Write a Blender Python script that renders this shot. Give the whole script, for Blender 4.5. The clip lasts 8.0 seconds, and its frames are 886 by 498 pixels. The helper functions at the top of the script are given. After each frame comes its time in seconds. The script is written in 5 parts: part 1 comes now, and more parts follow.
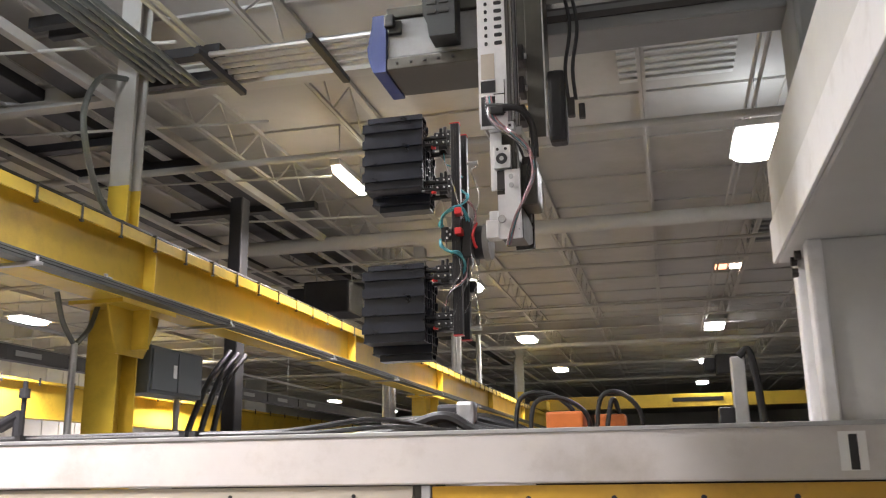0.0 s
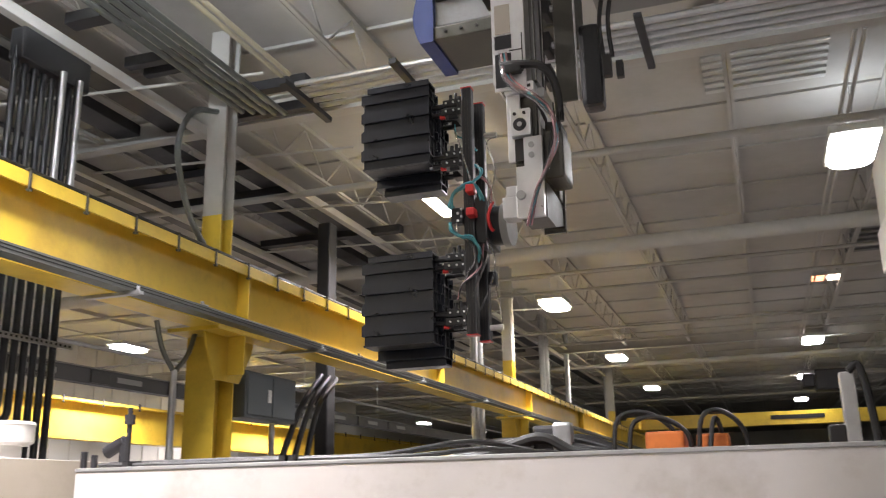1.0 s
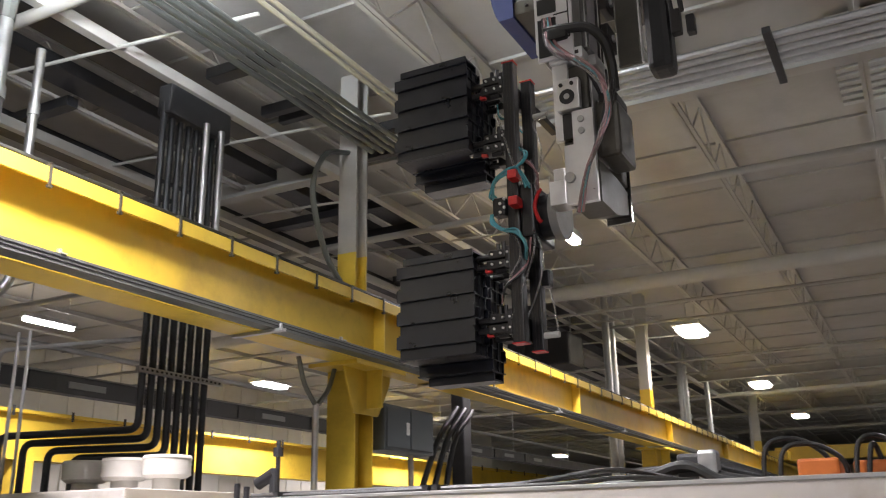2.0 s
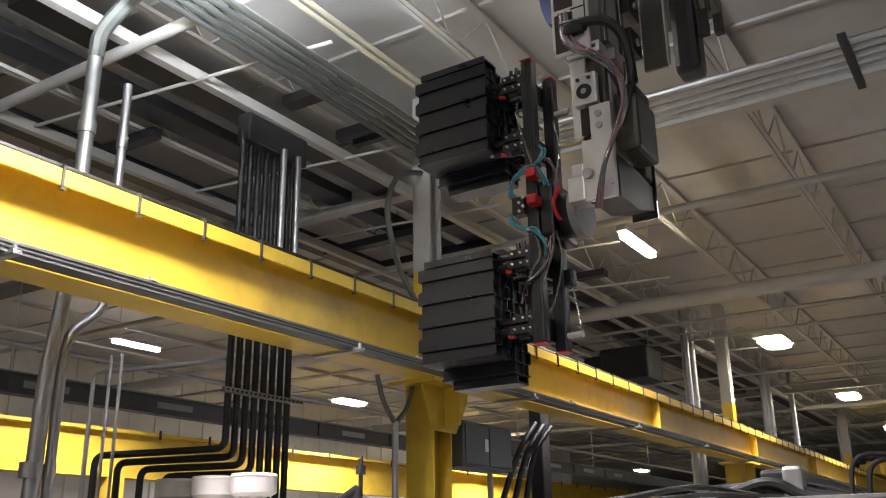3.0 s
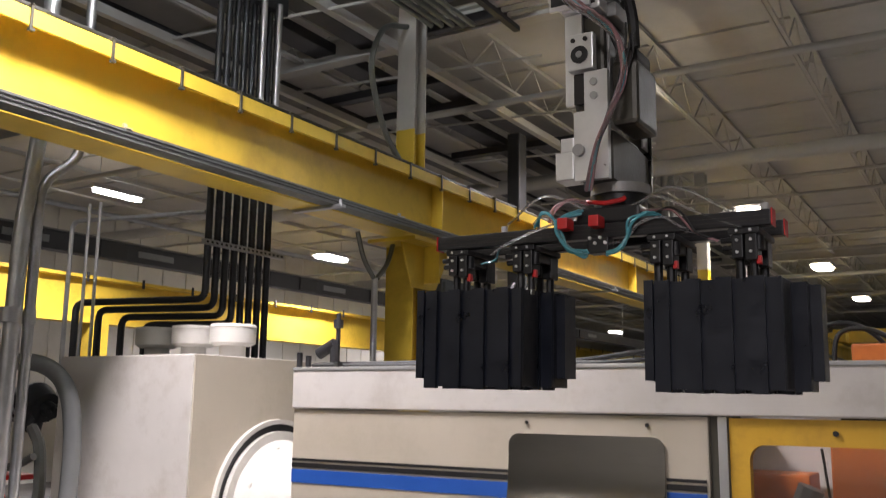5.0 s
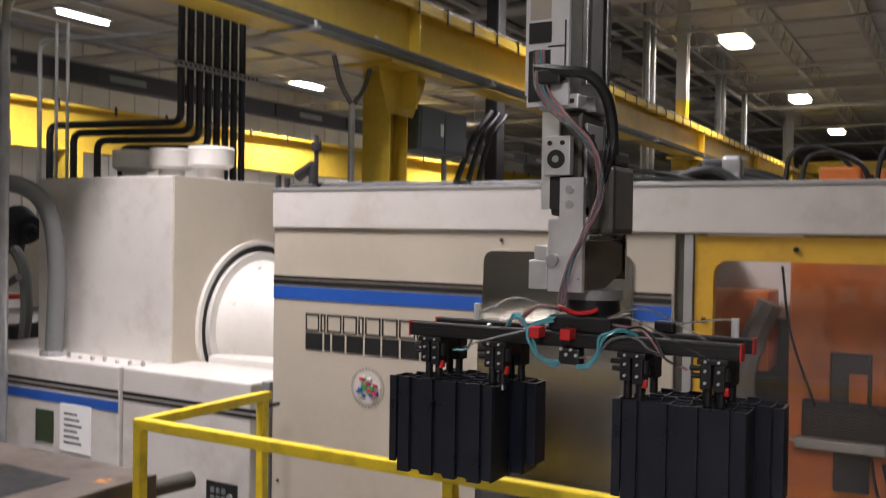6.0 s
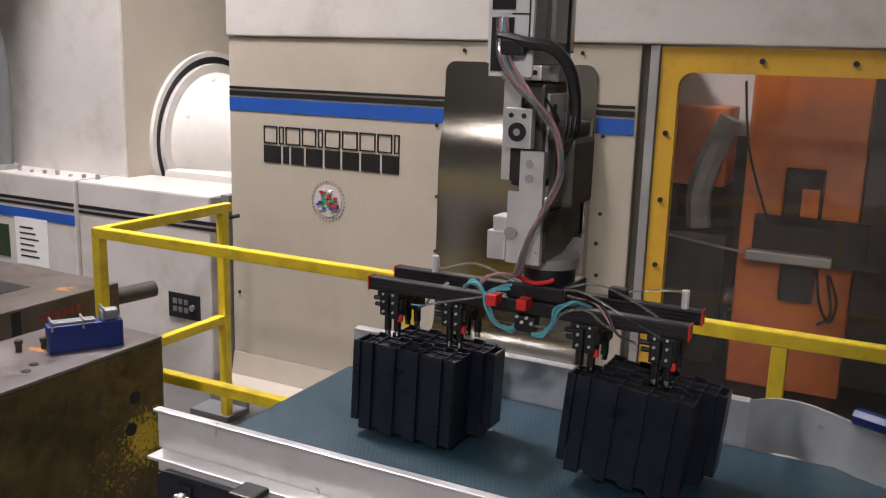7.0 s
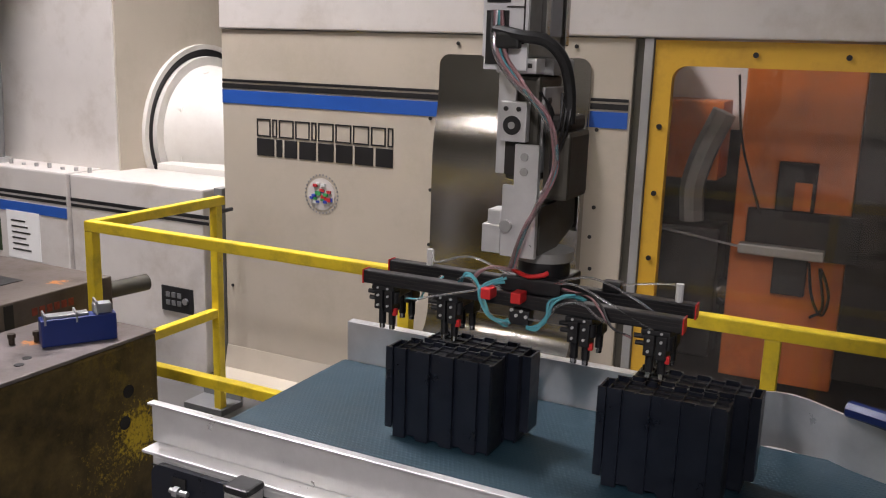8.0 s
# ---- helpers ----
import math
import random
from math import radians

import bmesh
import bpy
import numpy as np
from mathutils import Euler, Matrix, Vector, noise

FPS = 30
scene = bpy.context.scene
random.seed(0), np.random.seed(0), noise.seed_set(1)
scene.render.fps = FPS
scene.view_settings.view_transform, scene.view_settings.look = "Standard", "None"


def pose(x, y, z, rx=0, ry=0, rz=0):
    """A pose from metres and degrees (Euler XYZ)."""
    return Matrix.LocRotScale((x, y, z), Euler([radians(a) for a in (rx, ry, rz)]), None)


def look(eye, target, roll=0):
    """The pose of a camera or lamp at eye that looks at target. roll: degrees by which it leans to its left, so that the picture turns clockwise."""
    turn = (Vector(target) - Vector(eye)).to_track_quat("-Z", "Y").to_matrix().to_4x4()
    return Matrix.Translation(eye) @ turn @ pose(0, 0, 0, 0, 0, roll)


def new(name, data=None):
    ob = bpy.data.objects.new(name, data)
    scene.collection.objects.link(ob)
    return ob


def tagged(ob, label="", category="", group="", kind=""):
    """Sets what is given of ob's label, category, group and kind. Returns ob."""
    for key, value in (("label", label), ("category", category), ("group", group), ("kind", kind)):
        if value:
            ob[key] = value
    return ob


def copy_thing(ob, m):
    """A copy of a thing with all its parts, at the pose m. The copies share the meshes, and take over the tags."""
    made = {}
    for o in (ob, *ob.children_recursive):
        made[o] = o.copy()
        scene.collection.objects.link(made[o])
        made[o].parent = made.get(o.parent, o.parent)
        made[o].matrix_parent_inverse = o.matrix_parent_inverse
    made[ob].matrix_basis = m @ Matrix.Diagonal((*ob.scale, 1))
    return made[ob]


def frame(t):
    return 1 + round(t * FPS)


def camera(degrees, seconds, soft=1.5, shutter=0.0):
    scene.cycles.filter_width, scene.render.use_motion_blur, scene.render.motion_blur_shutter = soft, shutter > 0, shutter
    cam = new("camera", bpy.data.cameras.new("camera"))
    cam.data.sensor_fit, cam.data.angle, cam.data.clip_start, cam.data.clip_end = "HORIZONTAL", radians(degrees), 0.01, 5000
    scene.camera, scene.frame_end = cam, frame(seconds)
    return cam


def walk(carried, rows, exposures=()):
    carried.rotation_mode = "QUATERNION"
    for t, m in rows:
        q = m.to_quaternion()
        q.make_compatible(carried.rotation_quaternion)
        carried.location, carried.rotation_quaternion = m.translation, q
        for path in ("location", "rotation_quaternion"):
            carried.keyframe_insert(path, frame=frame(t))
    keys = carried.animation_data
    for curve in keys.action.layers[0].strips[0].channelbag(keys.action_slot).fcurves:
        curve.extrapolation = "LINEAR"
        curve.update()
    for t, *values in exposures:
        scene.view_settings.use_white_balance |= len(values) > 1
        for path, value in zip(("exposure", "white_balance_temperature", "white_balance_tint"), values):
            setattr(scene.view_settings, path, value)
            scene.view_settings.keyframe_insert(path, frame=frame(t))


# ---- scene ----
cam = camera(52.39, 8.0, soft=1.1, shutter=0.35)
EXPOSURES = [(0.0, 0.5), (1.0, 0.45), (1.5, 0.3), (2.2, 0.05), (3.5, -0.12), (4.2, -0.15), (5.5, -0.38), (6.5, -0.48), (7.0, -0.44), (8.0, -0.44)]
PATH = [
    (0.0, look((0.023, -0.007, 1.887), (-0.437, 1.879, 2.370), -0.84)),
    (0.5, look((-0.016, 0.003, 1.877), (-0.551, 1.862, 2.384), -1.02)),
    (1.0, look((-0.021, 0.003, 1.892), (-0.653, 1.825, 2.422), -1.13)),
    (1.5, look((-0.015, -0.055, 1.861), (-0.788, 1.699, 2.430), -1.29)),
    (2.0, look((-0.026, -0.040, 1.870), (-0.908, 1.650, 2.473), -1.02)),
    (3.3, pose(0.020, -0.122, 1.880, 108.57, 0.73, 33.15)),
    (3.5, pose(0.027, -0.121, 1.889, 108.54, 0.63, 33.16)),
    (4.0, pose(0.004, -0.108, 1.902, 106.84, 0.19, 32.80)),
    (4.2, pose(0.004, -0.059, 1.892, 105.43, -0.44, 32.60)),
    (5.3, pose(-0.007, -0.060, 1.876, 97.22, -0.70, 30.82)),
    (5.5, pose(0.002, -0.086, 1.860, 95.38, -0.84, 30.53)),
    (6.0, pose(0.019, -0.102, 1.826, 89.02, -0.90, 29.84)),
    (6.5, pose(-0.003, -0.099, 1.783, 81.92, -1.21, 28.14)),
    (7.0, pose(-0.004, -0.087, 1.765, 78.00, -1.64, 27.25)),
    (7.5, pose(-0.002, -0.089, 1.767, 77.44, -1.80, 26.99)),
    (8.0, pose(-0.008, -0.089, 1.765, 77.59, -1.74, 26.80)),
]
walk(cam, PATH, EXPOSURES)

# ---- world, light, exposure ----
world = bpy.data.worlds.new("hall_world")
world.use_nodes = True
world.node_tree.nodes["Background"].inputs[0].default_value = (0.5, 0.55, 0.6, 1)
world.node_tree.nodes["Background"].inputs[1].default_value = 0.05
scene.world = world

LAMP_WATTS, WEST_GAIN, NEAR_GAIN, SOUTH_GAIN, SOUTH_WEST_GAIN = 310, 1.9, 0.8, 2.6, 0.8
# the four lamps at negative y are unseen, added to light the machine front
LAMPS = [(-6.6, -12.07), (1.26, -12.07), (-5.6, -4.69), (1.26, -4.69), (-3.36, 2.42), (-3.69, 10.29), (1.22, 10.34), (-3.69, 17.27), (1.35, 24.29),
         (-3.69, 25.1), (-3.69, 33.2), (1.44, 32.21), (1.53, 40.49), (-13.32, 10.43), (-14.4, 17.99), (-14.85, 26.09), (-16.38, 43.64), (-16.02, 52.19)]


# ---- materials ----
def material(name, color, rough=0.5, metal=0.0, var=0.12, scale=6.0, bump=0.05, bump_scale=60.0, dirt=None, dirt_amount=0.0,
             dirt_scale=1.5, stretch=None, coat=0.0, rand=0.0, alpha=None):
    m = bpy.data.materials.new(name)
    m.use_nodes = True
    nt = m.node_tree
    b = nt.nodes["Principled BSDF"]
    b.inputs["Roughness"].default_value = rough
    b.inputs["Metallic"].default_value = metal
    b.inputs["Coat Weight"].default_value = coat
    tc = nt.nodes.new("ShaderNodeTexCoord")
    mp = nt.nodes.new("ShaderNodeMapping")
    nt.links.new(tc.outputs["Object"], mp.inputs[0])
    if stretch:
        mp.inputs["Scale"].default_value = stretch
    n1 = nt.nodes.new("ShaderNodeTexNoise")
    n1.inputs["Scale"].default_value = scale
    n1.inputs["Detail"].default_value = 6
    n1.inputs["Roughness"].default_value = 0.65
    nt.links.new(mp.outputs[0], n1.inputs["Vector"])
    ramp = nt.nodes.new("ShaderNodeMapRange")
    ramp.inputs[1].default_value, ramp.inputs[2].default_value = 0.3, 0.7
    ramp.inputs[3].default_value, ramp.inputs[4].default_value = 1 - var, 1 + var * 0.6
    nt.links.new(n1.outputs["Fac"], ramp.inputs[0])
    mul = nt.nodes.new("ShaderNodeVectorMath")
    mul.operation = "SCALE"
    mul.inputs[0].default_value = color
    nt.links.new(ramp.outputs[0], mul.inputs["Scale"])
    last = mul.outputs[0]
    if rand:
        info = nt.nodes.new("ShaderNodeObjectInfo")
        r2 = nt.nodes.new("ShaderNodeMapRange")
        r2.inputs[3].default_value, r2.inputs[4].default_value = 1 - rand, 1 + rand
        nt.links.new(info.outputs["Random"], r2.inputs[0])
        mul2 = nt.nodes.new("ShaderNodeVectorMath")
        mul2.operation = "SCALE"
        nt.links.new(last, mul2.inputs[0])
        nt.links.new(r2.outputs[0], mul2.inputs["Scale"])
        last = mul2.outputs[0]
    if dirt:
        n2 = nt.nodes.new("ShaderNodeTexNoise")
        n2.inputs["Scale"].default_value = dirt_scale
        n2.inputs["Detail"].default_value = 8
        n2.inputs["Roughness"].default_value = 0.7
        nt.links.new(mp.outputs[0], n2.inputs["Vector"])
        r3 = nt.nodes.new("ShaderNodeMapRange")
        r3.inputs[1].default_value, r3.inputs[2].default_value = 0.5, 0.72
        r3.inputs[3].default_value, r3.inputs[4].default_value = 0.0, dirt_amount
        nt.links.new(n2.outputs["Fac"], r3.inputs[0])
        mix = nt.nodes.new("ShaderNodeMix")
        mix.data_type = "RGBA"
        nt.links.new(r3.outputs[0], mix.inputs["Factor"])
        nt.links.new(last, mix.inputs["A"])
        mix.inputs["B"].default_value = (*dirt, 1)
        last = mix.outputs["Result"]
    nt.links.new(last, b.inputs["Base Color"])
    rr = nt.nodes.new("ShaderNodeMapRange")
    rr.inputs[1].default_value, rr.inputs[2].default_value = 0.3, 0.7
    rr.inputs[3].default_value, rr.inputs[4].default_value = max(rough - 0.08, 0.02), min(rough + 0.1, 1)
    nt.links.new(n1.outputs["Fac"], rr.inputs[0])
    nt.links.new(rr.outputs[0], b.inputs["Roughness"])
    if bump:
        n3 = nt.nodes.new("ShaderNodeTexNoise")
        n3.inputs["Scale"].default_value = bump_scale
        n3.inputs["Detail"].default_value = 4
        nt.links.new(mp.outputs[0], n3.inputs["Vector"])
        bp = nt.nodes.new("ShaderNodeBump")
        bp.inputs["Strength"].default_value = bump
        bp.inputs["Distance"].default_value = 0.01
        nt.links.new(n3.outputs["Fac"], bp.inputs["Height"])
        nt.links.new(bp.outputs[0], b.inputs["Normal"])
    if alpha is not None:
        b.inputs["Transmission Weight"].default_value = alpha
    return m


def glow(name, color, strength):
    m = bpy.data.materials.new(name)
    m.use_nodes = True
    b = m.node_tree.nodes["Principled BSDF"]
    b.inputs["Base Color"].default_value = (0.8, 0.8, 0.8, 1)
    b.inputs["Emission Color"].default_value = (*color, 1)
    b.inputs["Emission Strength"].default_value = strength
    return m


def glass(name, color, rough, ior=1.45):
    m = bpy.data.materials.new(name)
    m.use_nodes = True
    b = m.node_tree.nodes["Principled BSDF"]
    b.inputs["Base Color"].default_value = (*color, 1)
    b.inputs["Roughness"].default_value = rough
    b.inputs["IOR"].default_value = ior
    b.inputs["Transmission Weight"].default_value = 1.0
    return m


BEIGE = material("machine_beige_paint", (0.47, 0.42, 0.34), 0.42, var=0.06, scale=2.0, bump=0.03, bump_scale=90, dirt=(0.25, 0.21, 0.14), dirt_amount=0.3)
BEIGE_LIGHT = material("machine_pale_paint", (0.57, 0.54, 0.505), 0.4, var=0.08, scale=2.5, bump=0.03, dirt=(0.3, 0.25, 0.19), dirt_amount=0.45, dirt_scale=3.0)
BLUE = material("stripe_blue_paint", (0.018, 0.085, 0.37), 0.4, var=0.08, scale=12)
BLACK_PAINT = material("black_paint", (0.012, 0.012, 0.013), 0.45, var=0.2, scale=14)
STEEL = material("brushed_stainless", (0.5, 0.49, 0.48), 0.4, metal=1.0, var=0.04, scale=1.5, bump=0.035, bump_scale=3.0, stretch=(2, 2, 110))
ALU = material("milled_aluminium", (0.72, 0.72, 0.72), 0.34, metal=0.65, var=0.1, scale=12, bump=0.02)
ALU_DULL = material("dull_aluminium", (0.42, 0.42, 0.41), 0.5, metal=0.55, var=0.18, scale=8, bump=0.03, dirt=(0.2, 0.19, 0.17), dirt_amount=0.5, dirt_scale=4)
MAST_SIDE = material("worn_mast_aluminium", (0.30, 0.295, 0.28), 0.5, metal=0.5, var=0.2, scale=7, bump=0.03, dirt=(0.13, 0.12, 0.1), dirt_amount=0.5, dirt_scale=5)
WHITE_COVER = material("white_arm_cover", (0.72, 0.72, 0.72), 0.4, var=0.06, scale=5, dirt=(0.3, 0.28, 0.24), dirt_amount=0.35, dirt_scale=6)
MOTOR_GREY = material("motor_grey_paint", (0.27, 0.27, 0.28), 0.5, var=0.12, scale=6, dirt=(0.14, 0.125, 0.1), dirt_amount=0.5, dirt_scale=4)
GREY_PAINT = material("grey_paint", (0.17, 0.175, 0.175), 0.45, var=0.1, scale=5, dirt=(0.12, 0.11, 0.1), dirt_amount=0.4)
PALE_GREY = material("pale_grey_paint", (0.55, 0.55, 0.53), 0.45, var=0.08, scale=4, dirt=(0.3, 0.28, 0.25), dirt_amount=0.35)
YELLOW = material("crane_yellow_paint", (0.66, 0.46, 0.05), 0.36, var=0.08, scale=1.6, bump=0.04, bump_scale=40, dirt=(0.22, 0.13, 0.02), dirt_amount=0.5, dirt_scale=1.2)
RAIL_YELLOW = material("rail_yellow_paint", (0.75, 0.56, 0.03), 0.35, var=0.08, scale=9, bump=0.05, dirt=(0.2, 0.14, 0.03), dirt_amount=0.5, dirt_scale=7)
DOOR_YELLOW = material("door_yellow_paint", (0.62, 0.36, 0.035), 0.42, var=0.08, scale=4, dirt=(0.2, 0.11, 0.02), dirt_amount=0.45, dirt_scale=4)
WHITE_STEEL = material("white_structural_paint", (0.46, 0.45, 0.42), 0.6, var=0.1, scale=3, dirt=(0.3, 0.27, 0.22), dirt_amount=0.5)
DECK = material("roof_deck_paint", (0.45, 0.435, 0.41), 0.75, var=0.12, scale=0.8, bump=0.05, bump_scale=8, dirt=(0.3, 0.27, 0.22), dirt_amount=0.45, dirt_scale=0.5)
DARK_DUCT = material("dark_duct_steel", (0.035, 0.035, 0.038), 0.5, metal=0.3, var=0.25, scale=4)
BLACK_PIPE = material("black_iron_pipe", (0.03, 0.032, 0.036), 0.38, metal=0.4, var=0.25, scale=9)
GALV = material("galvanised_pipe", (0.48, 0.49, 0.50), 0.36, metal=0.8, var=0.15, scale=14, bump=0.03)
WALL_WHITE = material("painted_wall_sheet", (0.66, 0.64, 0.58), 0.6, var=0.06, scale=0.7, dirt=(0.4, 0.37, 0.3), dirt_amount=0.35, dirt_scale=0.6)
CONCRETE = material("floor_concrete", (0.10, 0.095, 0.09), 0.55, var=0.2, scale=1.2, bump=0.05, dirt=(0.07, 0.065, 0.06), dirt_amount=0.6)
PLASTIC = material("black_moulded_plastic", (0.006, 0.007, 0.011), 0.45, var=0.2, scale=16, bump=0.02)
# same plastic, paler and bluer: the lamps' sheen put into the outer walls' tone
PLASTIC_EDGE = material("black_plastic_sheen", (0.0075, 0.010, 0.0175), 0.33, var=0.3, scale=18, bump=0.03)
BAR_BLACK = material("black_anodised_bar", (0.008, 0.008, 0.009), 0.38, metal=0.0, var=0.2, scale=14)
RED = material("red_plastic", (0.55, 0.02, 0.02), 0.4, var=0.1, scale=20)
WRIST = material("worn_grey_casting", (0.075, 0.07, 0.056), 0.45, metal=0.35, var=0.3, scale=9, bump=0.05, dirt=(0.07, 0.065, 0.05), dirt_amount=0.6, dirt_scale=7)
CREAM = material("cream_pipe_paint", (0.5, 0.47, 0.36), 0.5, var=0.08, scale=4)
DULL_CONDUIT = material("dull_conduit", (0.16, 0.17, 0.16), 0.45, metal=0.6, var=0.15, scale=8)
RUBBER = material("black_cable_rubber", (0.012, 0.012, 0.012), 0.5, var=0.2, scale=20, bump=0.15, bump_scale=70)
BELT = material("teal_conveyor_belt", (0.009, 0.034, 0.052), 0.55, var=0.2, scale=5, bump=0.0, dirt=(0.012, 0.028, 0.036), dirt_amount=0.5, dirt_scale=2.5)
MOLD = material("rusty_tool_steel", (0.05, 0.038, 0.025), 0.5, metal=0.35, var=0.45, scale=5, bump=0.12, bump_scale=30, dirt=(0.025, 0.018, 0.012), dirt_amount=0.75, dirt_scale=3)
BLUE_BOX = material("blue_plastic_box", (0.008, 0.022, 0.13), 0.42, var=0.12, scale=14)
ORANGE = material("orange_platen_paint", (0.56, 0.15, 0.025), 0.5, var=0.25, scale=3, dirt=(0.16, 0.05, 0.02), dirt_amount=0.75, dirt_scale=2.2)
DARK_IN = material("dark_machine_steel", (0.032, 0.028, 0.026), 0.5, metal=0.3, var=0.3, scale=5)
PAPER = material("white_paper", (0.78, 0.78, 0.76), 0.7, var=0.03, bump=0)
CASTING = material("pale_casting_paint", (0.58, 0.56, 0.52), 0.45, var=0.08, scale=4, bump=0.06, bump_scale=25, dirt=(0.4, 0.36, 0.3), dirt_amount=0.35)
BOX_GREY = material("control_box_grey", (0.10, 0.115, 0.12), 0.5, var=0.12, scale=6)
GLASS = glass("door_glass", (0.90, 0.85, 0.80), 0.03)
GLASS.node_tree.nodes["Principled BSDF"].inputs["Transmission Weight"].default_value = 0.99
TUBE_CLEAR = material("clear_air_hose", (0.80, 0.80, 0.80), 0.12, var=0.05, scale=20, bump=0, alpha=0.9)
TUBE_TEAL = material("teal_air_hose", (0.11, 0.40, 0.46), 0.15, var=0.1, scale=20, bump=0, coat=0.5, alpha=0.2)
TUBE_PINK = material("pink_air_hose", (0.70, 0.40, 0.42), 0.15, var=0.1, scale=20, bump=0, coat=0.4, alpha=0.6)
LAMP_GLOW = glow("lamp_tubes", (1.0, 0.90, 0.74), 40.0)
LAMP_GLOW_COOL = glow("lamp_tubes_cool", (1.0, 0.98, 1.0), 45.0)
GAUGE = [material("emblem_red", (0.5, 0.03, 0.04), 0.5, bump=0), material("emblem_blue", (0.03, 0.06, 0.35), 0.5, bump=0),
         material("emblem_green", (0.04, 0.28, 0.08), 0.5, bump=0), material("emblem_white", (0.75, 0.75, 0.73), 0.5, bump=0)]

brushed = STEEL.node_tree.nodes["Principled BSDF"]
brushed.inputs["Anisotropic"].default_value = 0.3
brushed.inputs["Anisotropic Rotation"].default_value = 0.25
STEEL.node_tree.links.remove(brushed.inputs["Roughness"].links[0])
brushed.inputs["Roughness"].default_value = 0.15



def patch(m, centre, r0, r1, bias, scale, color):
    """A broken patch of another colour round a place in the object's space."""
    nt = m.node_tree
    b = nt.nodes["Principled BSDF"]
    old = b.inputs["Base Color"].links[0].from_socket
    tc = nt.nodes.new("ShaderNodeTexCoord")
    dist = nt.nodes.new("ShaderNodeVectorMath")
    dist.operation = "DISTANCE"
    dist.inputs[1].default_value = centre
    nt.links.new(tc.outputs["Object"], dist.inputs[0])
    n = nt.nodes.new("ShaderNodeTexNoise")
    n.inputs["Scale"].default_value, n.inputs["Detail"].default_value, n.inputs["Roughness"].default_value = scale, 8, 0.75
    nt.links.new(tc.outputs["Object"], n.inputs["Vector"])
    near = nt.nodes.new("ShaderNodeMapRange")
    near.inputs[1].default_value, near.inputs[2].default_value = r0, r1
    near.inputs[3].default_value, near.inputs[4].default_value = bias, -0.3
    nt.links.new(dist.outputs["Value"], near.inputs[0])
    add = nt.nodes.new("ShaderNodeMath")
    nt.links.new(n.outputs["Fac"], add.inputs[0])
    nt.links.new(near.outputs[0], add.inputs[1])
    cut = nt.nodes.new("ShaderNodeMapRange")
    cut.inputs[1].default_value, cut.inputs[2].default_value = 0.52, 0.64
    nt.links.new(add.outputs[0], cut.inputs[0])
    mix = nt.nodes.new("ShaderNodeMix")
    mix.data_type = "RGBA"
    nt.links.new(cut.outputs[0], mix.inputs["Factor"])
    nt.links.new(old, mix.inputs["A"])
    mix.inputs["B"].default_value = (*color, 1)
    nt.links.new(mix.outputs["Result"], b.inputs["Base Color"])
    return m


# ---- mesh helpers ----
BASE = {}


def thing(name, label, category, base=(0, 0, 0), group="", kind=""):
    ob = new(name)
    ob.location = base
    ob.empty_display_size = 0.1
    BASE[ob.name] = Vector(base)
    return tagged(ob, label, category, group, kind)


def part(name, bm, mat, parent, label="", smooth=False):
    me = bpy.data.meshes.new(name)
    base = BASE.get(parent.name, Vector((0, 0, 0))) if parent else Vector((0, 0, 0))
    bmesh.ops.translate(bm, verts=bm.verts, vec=-base)
    bmesh.ops.recalc_face_normals(bm, faces=bm.faces)
    bm.to_mesh(me)
    bm.free()
    me.materials.append(mat)
    if smooth:
        for p in me.polygons:
            p.use_smooth = True
        me.set_sharp_from_angle(angle=radians(40))
    ob = new(name, me)
    if parent:
        ob.parent = parent
        BASE[ob.name] = base
    if label:
        tagged(ob, label)
    return ob


def structure(name, bm, mat, label, category, smooth=False):
    return tagged(part(name, bm, mat, None, label, smooth), label, category, kind="structure")


def box(bm, x0, x1, y0, y1, z0, z1, bev=0.0, rot=None):
    sub = bmesh.new()
    bmesh.ops.create_cube(sub, size=1)
    for v in sub.verts:
        v.co = Vector(((x0 + x1) / 2 + v.co.x * (x1 - x0), (y0 + y1) / 2 + v.co.y * (y1 - y0), (z0 + z1) / 2 + v.co.z * (z1 - z0)))
    if bev:
        bmesh.ops.bevel(sub, geom=sub.edges[:], offset=bev, segments=2, profile=0.6, affect="EDGES")
    if rot is not None:
        sub.transform(rot)
    join(bm, sub)


def join(bm, sub):
    me = bpy.data.meshes.new("joined")
    sub.to_mesh(me)
    sub.free()
    bm.from_mesh(me)
    bpy.data.meshes.remove(me)


def boxes(*dims, bev=0.0):
    bm = bmesh.new()
    for d in dims:
        box(bm, *d, bev=bev)
    return bm


def cyl(bm, a, b, r, seg=14, r2=None):
    a, b = Vector(a), Vector(b)
    d = b - a
    sub = bmesh.new()
    bmesh.ops.create_cone(sub, cap_ends=True, segments=seg, radius1=r, radius2=r if r2 is None else r2, depth=d.length)
    sub.transform(Matrix.Translation((a + b) / 2) @ d.to_track_quat("Z", "Y").to_matrix().to_4x4())
    join(bm, sub)


def rods(pairs, r, seg=10):
    bm = bmesh.new()
    for a, b in pairs:
        cyl(bm, a, b, r, seg)
    return bm


